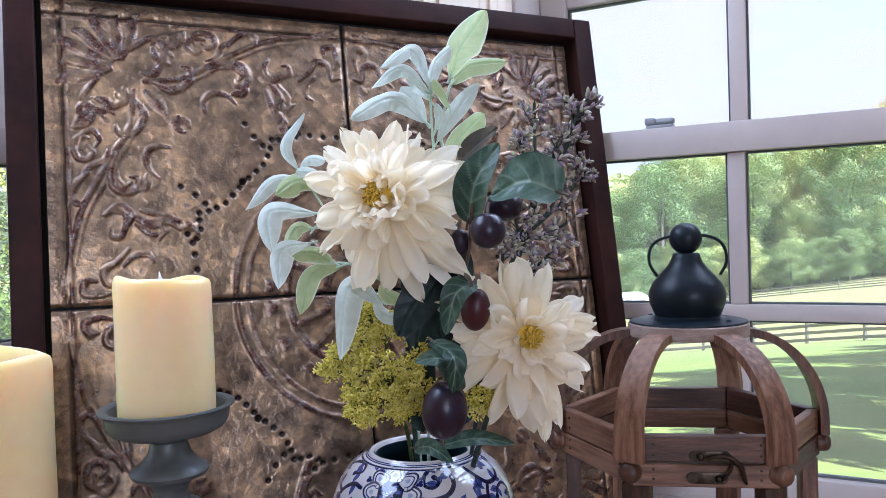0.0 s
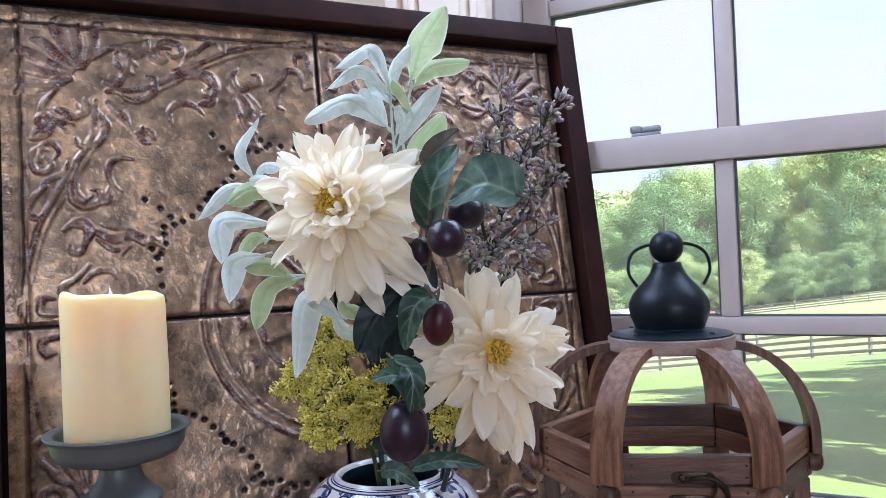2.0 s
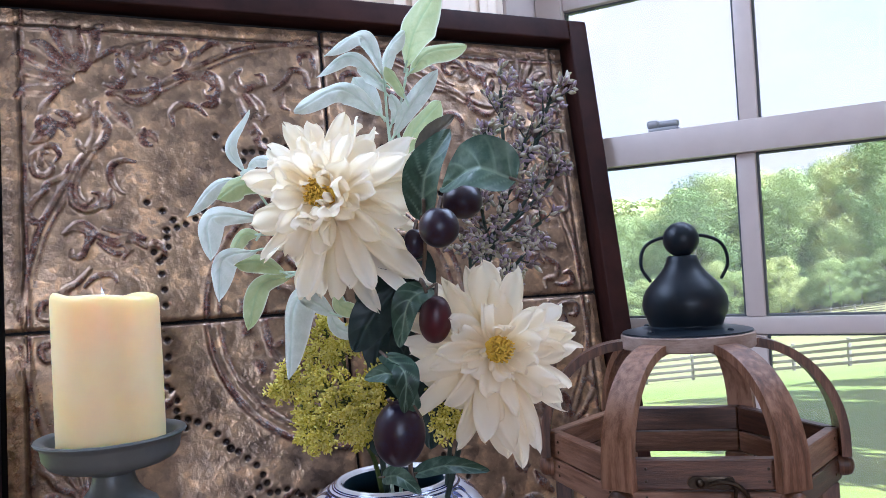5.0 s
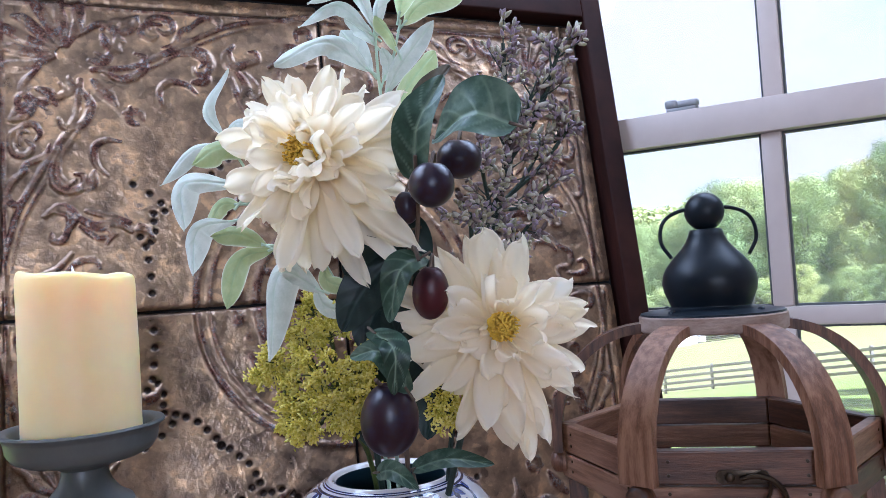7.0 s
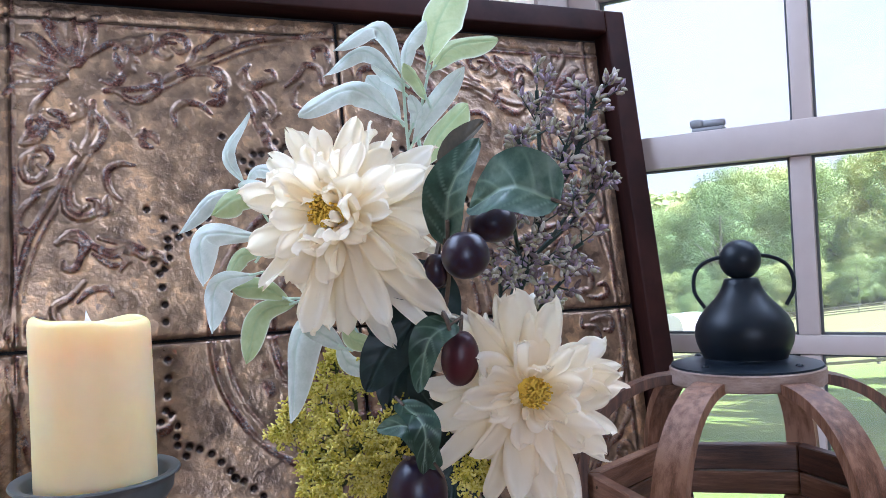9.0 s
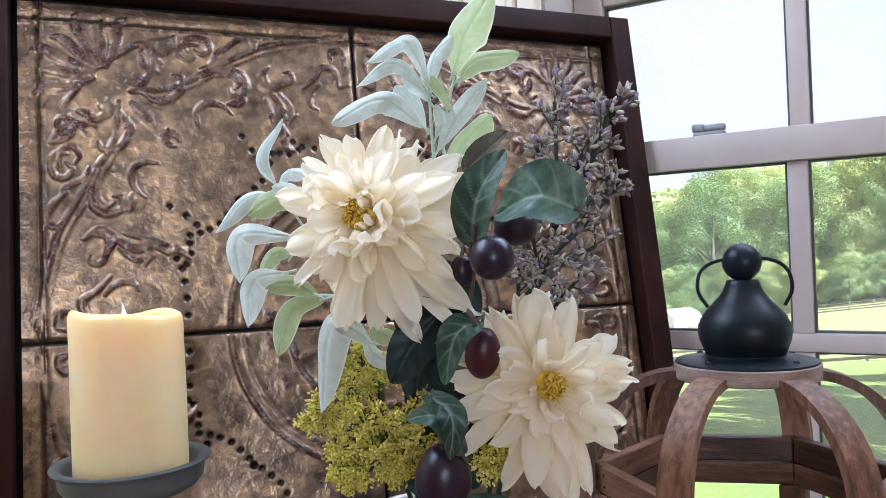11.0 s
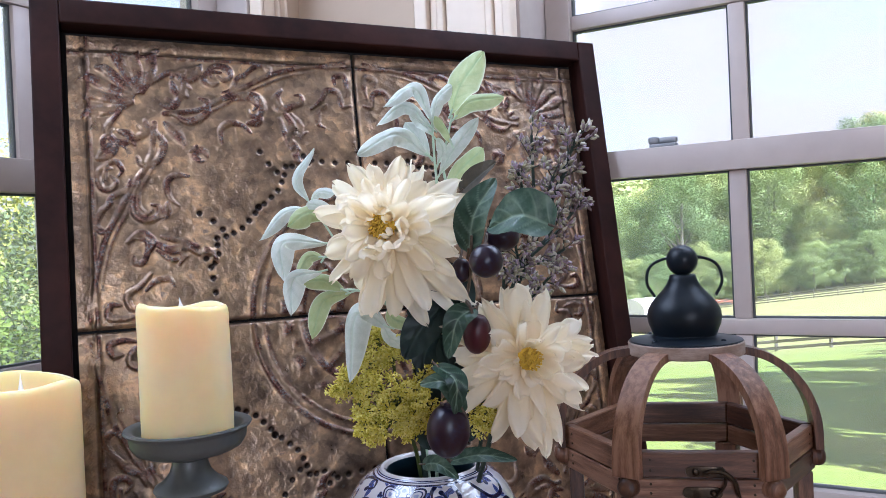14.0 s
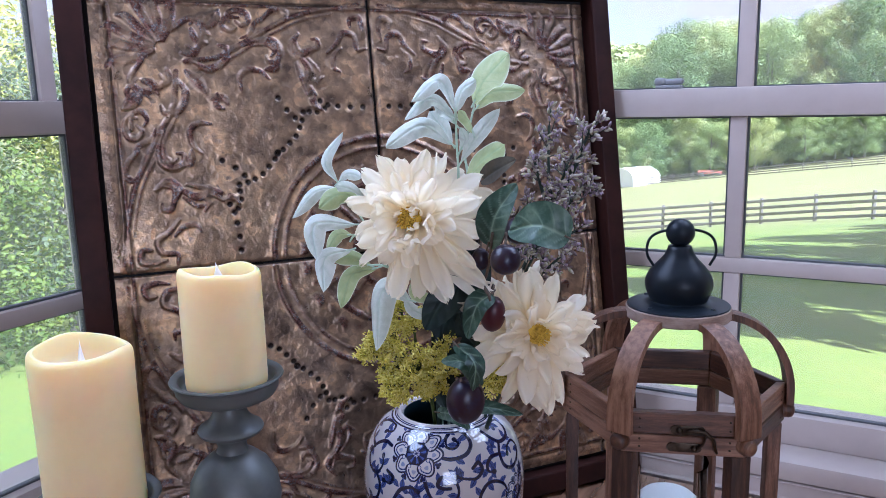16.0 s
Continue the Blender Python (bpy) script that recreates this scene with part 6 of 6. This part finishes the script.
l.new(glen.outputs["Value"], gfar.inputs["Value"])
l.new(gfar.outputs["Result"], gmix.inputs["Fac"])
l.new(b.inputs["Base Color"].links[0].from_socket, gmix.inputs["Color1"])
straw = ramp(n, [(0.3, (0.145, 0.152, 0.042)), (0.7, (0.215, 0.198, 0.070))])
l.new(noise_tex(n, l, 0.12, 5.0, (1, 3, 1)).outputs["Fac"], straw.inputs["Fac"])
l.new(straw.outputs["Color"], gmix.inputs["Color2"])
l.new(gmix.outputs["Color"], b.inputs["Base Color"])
M_FENCE = varied("weathered_fence_board", [(0.3, (0.16, 0.14, 0.12)), (0.7, (0.26, 0.23, 0.20))], 3, 0.85, bump_by=0.2, per_object=0.2)
M_BARK = varied("grey_bark", [(0.3, (0.09, 0.075, 0.06)), (0.7, (0.17, 0.15, 0.12))], 3, 0.9, bump_by=0.4, bump_at=0.02)


def leafy(name, stops, trans=0.28):
    m = petal_mat(name, stops, rough=0.7, trans=trans, scale=0.6, per=0.5)
    island_tint(m, 0.07)
    return m


M_WOODS = leafy("green_foliage", [(0.2, (0.12, 0.19, 0.068)), (0.5, (0.255, 0.325, 0.118)), (0.8, (0.48, 0.49, 0.175))])
M_AUTUMN = leafy("turning_foliage", [(0.2, (0.30, 0.27, 0.07)), (0.5, (0.46, 0.36, 0.09)), (0.8, (0.58, 0.40, 0.10))])
M_SILVER = leafy("silver_green_foliage", [(0.2, (0.06, 0.09, 0.03)), (0.45, (0.22, 0.25, 0.13)), (0.6, (0.42, 0.46, 0.40)), (0.8, (0.62, 0.65, 0.62))])
M_LIME = leafy("lime_green_foliage", [(0.2, (0.06, 0.11, 0.015)), (0.5, (0.30, 0.35, 0.05)), (0.8, (0.52, 0.50, 0.12))])


def tan_at(az, pairs):
    return float(np.interp(az, [p for p, _ in pairs], [math.tan(radians(q)) for _, q in pairs]))


def ground_z(x, y):
    """Lawn that falls from the house to a hollow and rises beyond the paddock."""
    r = math.hypot(x, y)
    az = math.degrees(math.atan2(x, y))
    near = tan_at(az, ((-60, -9.0), (8, -9.8), (28, -7.6), (60, -5.5), (120, -6)))
    far = tan_at(az, ((-60, -5.0), (8, -6.6), (28, -4.2), (60, -2.0), (120, -3)))
    wood = tan_at(az, ((-60, -4.0), (8, -5.9), (14, -5.3), (28, -3.1), (60, -1.0), (120, -2)))
    zs = [(0.0, -0.75), (6.0, -0.95), (14.0, 1.15 + 14 * math.tan(radians(-11.8))), (42.0, 1.15 + 42 * near), (130.0, 1.15 + 130 * far), (165.0, 1.15 + 165 * wood), (320.0, 1.15 + 320 * (wood + 0.055)), (900.0, 1.15 + 900 * 0.012), (4000.0, 1.15)]
    return float(np.interp(r, [a for a, _ in zs], [b for _, b in zs]))


NA, NR = 181, 70
radii_g = [0.0] + [1.2 * (4000 / 1.2) ** (i / (NR - 2)) for i in range(NR - 1)]
gv = np.zeros((NR, NA, 3))
for i, rr in enumerate(radii_g):
    for j in range(NA):
        a = 2 * math.pi * j / (NA - 1) - math.pi
        gx, gy = rr * math.sin(a), rr * math.cos(a)
        gv[i, j] = (gx, gy, ground_z(gx, gy))
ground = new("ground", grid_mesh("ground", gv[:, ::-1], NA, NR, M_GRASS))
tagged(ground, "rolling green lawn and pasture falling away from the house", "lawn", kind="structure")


def post_rail_fence(r_of, az0, az1, label, boards=4, high=1.3, gap_m=2.45):
    """Posts at even steps on a bow round the house, with board rails between them."""
    f = thing("board_fence", label, "fence", kind="")
    az = az0
    posts = []
    while az < az1:
        r = r_of(az)
        x, y = r * math.sin(radians(az)), r * math.cos(radians(az))
        posts.append(Vector((x, y, ground_z(x, y))))
        az += math.degrees(gap_m / r)
    pm = boxed(-0.07, 0.07, -0.07, 0.07, -0.3, high + 0.06, bevel=0.01)
    first = None
    for p in posts:
        if first is None:
            ob = part("post", pm, M_FENCE, f, m=Matrix.Translation(p))
            first = ob.data
        else:
            shared("post", first, f, Matrix.Translation(p))
    bm = boxed(-0.5, 0.5, -0.015, 0.015, -0.075, 0.075, bevel=0.004)
    rail = None
    for a, b in zip(posts, posts[1:]):
        for k in range(boards):
            z = high - 0.10 - k * (high - 0.30) / (boards - 1)
            p, q = a + Vector((0, 0, z)), b + Vector((0, 0, z))
            w = q - p
            x = w.normalized()
            y = Vector((0, 0, 1)).cross(x).normalized()
            m = Matrix.Translation((p + q) / 2 - y * 0.085) @ Matrix((x, y, x.cross(y))).transposed().to_4x4() @ Matrix.Diagonal((w.length, 1, 1, 1))
            if rail is None:
                rail = part("rail", bm, M_FENCE, f, m=m).data
            else:
                shared("rail", rail, f, m)
    return f


post_rail_fence(lambda az: 42 - 0.25 * (az - 19), 4, 36, "grey weathered four-board paddock fence across the lawn")
post_rail_fence(lambda az: 130 - 0.9 * (az - 19), 6, 34, "distant grey board fence along the edge of the woods", gap_m=3.2)


def leaf_quads(rng, centres, count, size):
    """Small bent leaf clumps scattered in balls about the centres: vertices and faces."""
    verts, faces = [], []
    for c, r in centres:
        n_here = max(6, int(count * r * r))
        for _ in range(n_here):
            d = Vector((rng.gauss(0, 1), rng.gauss(0, 1), rng.gauss(0, 1))).normalized()
            p = c + d * r * (0.55 + 0.5 * rng.random())
            u = Vector((rng.gauss(0, 1), rng.gauss(0, 1), rng.gauss(0, 0.6))).normalized()
            nrm = (d + 0.14 * Vector((rng.gauss(0, 1), rng.gauss(0, 1), rng.gauss(0, 1)))).normalized()
            w = nrm.cross(u).normalized()
            u = w.cross(nrm)
            s = size * rng.uniform(0.6, 1.3)
            k = len(verts)
            verts += [p - u * s, p + w * s * 0.6 + nrm * s * 0.15, p + u * s, p - w * s * 0.6 + nrm * s * 0.15]
            faces.append((k, k + 1, k + 2, k + 3))
    return verts, faces


def crown_mesh(name, seed, height, width, material, count, size, low=0.12):
    rng = random.Random(seed)
    centres = []
    for k in range(58):
        t = low + (1.0 - low) * ((k + rng.random()) / 58)
        reach = width * 0.5 * math.sin(math.pi * min(1, 0.20 + 0.76 * t)) ** 0.7
        a = k * 2.4 + rng.uniform(-0.6, 0.6)
        q = reach * rng.uniform(0.45, 1.0)
        centres.append((Vector((q * math.cos(a), q * math.sin(a), height * t * 0.93)), width * rng.uniform(0.085, 0.165)))
    v, f = leaf_quads(rng, centres, count, size)
    me = bpy.data.meshes.new(name)
    me.from_pydata([tuple(p) for p in v], [], f)
    me.materials.append(material)
    return me


def trunk_mesh(name, seed, height, radius):
    rng = random.Random(seed)
    bm = bmesh.new()
    tube(bm, spline([(0, 0, -0.4), (0.02 * height * rng.uniform(-1, 1), 0.0, height * 0.3), (0.03 * height * rng.uniform(-1, 1), 0.02 * height, height * 0.75)], 10), [radius * (1.25 - 0.9 * i / 9) for i in range(10)], 9)
    for _ in range(6):
        z = height * rng.uniform(0.25, 0.6)
        a = rng.uniform(0, 6.283)
        e = Vector((math.cos(a) * height * 0.2, math.sin(a) * height * 0.2, z + height * 0.2))
        tube(bm, spline([(0, 0, z), e * 0.5 + Vector((0, 0, z * 0.5)), e], 6), [radius * (0.5 - 0.06 * i) for i in range(6)], 6)
    me = bpy.data.meshes.new(name)
    bm.to_mesh(me)
    bm.free()
    me.materials.append(M_BARK)
    return me


TRUNKS = [trunk_mesh("trunk", k, 1.0, 0.022) for k in range(3)]
CROWNS = [crown_mesh("crown", 40 + k, 1.0, 0.62, M_WOODS, 78000, 0.0058) for k in range(4)]
CROWN_NEAR = crown_mesh("crown", 71, 1.0, 0.62, M_WOODS, 17000, 0.0165)
CROWN_AUT = crown_mesh("crown", 60, 1.0, 0.60, M_AUTUMN, 78000, 0.0058)


def tree(az, r, high, crown, trunk, turn, label, wide=1.0):
    x, y = r * math.sin(radians(az)), r * math.cos(radians(az))
    t = thing("tree", label, "tree", Matrix.Translation((x, y, ground_z(x, y))), "trees at the edge of the paddock")
    shared("trunk", trunk, t, Matrix.Rotation(turn, 4, "Z") @ Matrix.Diagonal((high, high, high, 1)))
    shared("crown", crown, t, Matrix.Rotation(turn, 4, "Z") @ Matrix.Diagonal((high * wide, high * wide, high, 1)))
    return t


rng = random.Random(77)
# the wood's edge: tops follow the skyline
for k in range(34):
    az = 7.0 + k * 0.78 + rng.uniform(-0.25, 0.25)
    top = float(np.interp(az, [7, 13, 15, 19, 22, 24.5, 26, 34], [2.4, 3.2, 5.2, 4.9, 5.0, 6.2, 7.2, 7.6])) + rng.uniform(-0.7, 0.5)
    r = 160 + rng.uniform(-9, 16)
    x, y = r * math.sin(radians(az)), r * math.cos(radians(az))
    high = 1.15 + r * math.tan(radians(top)) - ground_z(x, y)
    aut = az > 24.0 and k % 3 == 1
    tree(az, r, high, CROWN_AUT if aut else CROWNS[k % 4], TRUNKS[k % 3], rng.uniform(0, 6.28), "broadleaf tree turning yellow in early autumn" if aut else "tall green broadleaf tree at the edge of the woods", wide=rng.uniform(0.95, 1.25))
# understorey in front of the wood
for k in range(26):
    az = 7.5 + k * 0.98 + rng.uniform(-0.3, 0.3)
    r = 146 + rng.uniform(-4, 6)
    tree(az, r, rng.uniform(7, 12), CROWNS[(k + 1) % 4], TRUNKS[k % 3], rng.uniform(0, 6.28), "small green tree before the woods", wide=1.5)

# wooded hillside behind
hv, hf = [], []
for k in range(520):
    az = rng.uniform(3, 38)
    r = rng.uniform(185, 430)
    x, y = r * math.sin(radians(az)), r * math.cos(radians(az))
    want = 1.15 + r * math.tan(radians(float(np.interp(az, [3, 9, 12, 16, 40], [3.6, 3.9, 4.3, 4.3, 4.6])) - rng.uniform(0, 2.6)))
    base = Vector((x, y, want - 7))
    v, f = leaf_quads(rng, [(base + Vector((rng.uniform(-4, 4), rng.uniform(-4, 4), rng.uniform(0, 6))), rng.uniform(3.0, 4.5)) for _ in range(2)], 9.0, 1.0)
    off = len(hv)
    hv += [tuple(p) for p in v]
    hf += [tuple(i + off for i in q) for q in f]
me = bpy.data.meshes.new("woods")
me.from_pydata(hv, [], hf)
me.materials.append(M_WOODS)
tagged(new("woods", me), "hazy green wooded hillside behind the pasture", "woods", kind="stuff")

# shrubs and trees close outside the left window
SILVERS = [crown_mesh("crown", 90 + k, 1.0, 0.95, (M_LIME, M_SILVER, M_LIME)[k], 12000, 0.0105, low=0.02) for k in range(3)]
for k, (az, r, high, w) in enumerate(((-48, 9.5, 3.3, 1.1), (-42, 11.5, 4.6, 1.0), (-37.5, 9.0, 2.9, 1.15), (-33, 12.0, 4.4, 1.0), (-29, 10.0, 3.4, 1.1), (-25, 13.0, 4.8, 1.0), (-20, 11.0, 4.2, 1.1), (-54, 12.0, 5.0, 1.0))):
    x, y = r * math.sin(radians(az)), r * math.cos(radians(az))
    t = thing("shrub", "tall silvery-green flowering shrub near the house", "shrub", Matrix.Translation((x, y, ground_z(x, y) - 0.05)), "shrubs beside the house")
    shared("trunk", TRUNKS[k % 3], t, Matrix.Diagonal((high * 0.8, high * 0.8, high * 0.8, 1)))
    shared("crown", SILVERS[k % 3], t, Matrix.Rotation(k * 1.3, 4, "Z") @ Matrix.Diagonal((high * w, high * w, high, 1)))

# white loafing shed and a red wagon by the far fence
M_SHED = varied("white_canvas", [(0.3, (0.74, 0.74, 0.73)), (0.7, (0.82, 0.82, 0.81))], 2, 0.7)
M_RED = varied("faded_red_paint", [(0.3, (0.40, 0.10, 0.07)), (0.7, (0.50, 0.15, 0.10))], 2, 0.6)


def polar(az, r):
    x, y = r * math.sin(radians(az)), r * math.cos(radians(az))
    return x, y, ground_z(x, y)


shed = thing("field_shed", "white canvas-covered run-in shed by the far fence", "shed", pose(*polar(11.3, 138), 0, 0, -55) @ Matrix.Diagonal((1.25, 1.25, 1.45, 1)))
rb = bmesh.new()
pts = []
for i in range(13):
    a = math.pi * i / 12
    pts.append((2.3 * math.cos(a), 0.9 + 1.35 * math.sin(a)))
pts = [(2.3, 0.0)] + pts + [(-2.3, 0.0)]
ends = []
for yy in (-2.6, 2.6):
    ends.append([rb.verts.new((p, yy, q)) for p, q in pts])
for i in range(len(pts) - 1):
    rb.faces.new((ends[0][i], ends[0][i + 1], ends[1][i + 1], ends[1][i]))
rb.faces.new(ends[1])
rb.faces.new(ends[0][::-1])
part("canvas_cover", rb, M_SHED, shed)
wag = thing("farm_wagon", "low faded red wagon by the far fence", "wagon", pose(*polar(16.4, 139), 0, 0, -16))
part("wagon_bed", boxed(-1.9, 1.9, -0.8, 0.8, 0.55, 1.05, bevel=0.08), M_RED, wag)
wm = bmesh.new()
lathe(wm, [(0.0, -0.08), (0.38, -0.08), (0.42, -0.05), (0.42, 0.05), (0.38, 0.08), (0.0, 0.08)], 16)
for k, (wx, wy) in enumerate(((-1.3, -0.85), (1.3, -0.85), (-1.3, 0.85), (1.3, 0.85))):
    if k == 0:
        wheel = part("wheel", wm, M_GASKET, wag, m=pose(wx, wy, 0.42, 90)).data
    else:
        shared("wheel", wheel, wag, pose(wx, wy, 0.42, 90))

# unseen tall trees beside the house, added so their shade lies on the lawn
for k, (x, y, high) in enumerate(((13.4, 14.0, 13.0), (11.8, 9.5, 12.5), (18.3, 18.7, 13.0), (10.2, 6.0, 12.0), (23.3, 23.0, 13.0))):
    t = thing("tree", "tall green broadleaf tree out of view, casting shade on the lawn", "tree", Matrix.Translation((x, y, ground_z(x, y))), "trees beside the house")
    shared("trunk", TRUNKS[k % 3], t, Matrix.Diagonal((high, high, high, 1)))
    shared("crown", CROWN_NEAR, t, Matrix.Rotation(k * 2.1, 4, "Z") @ Matrix.Diagonal((high, high, high, 1)))
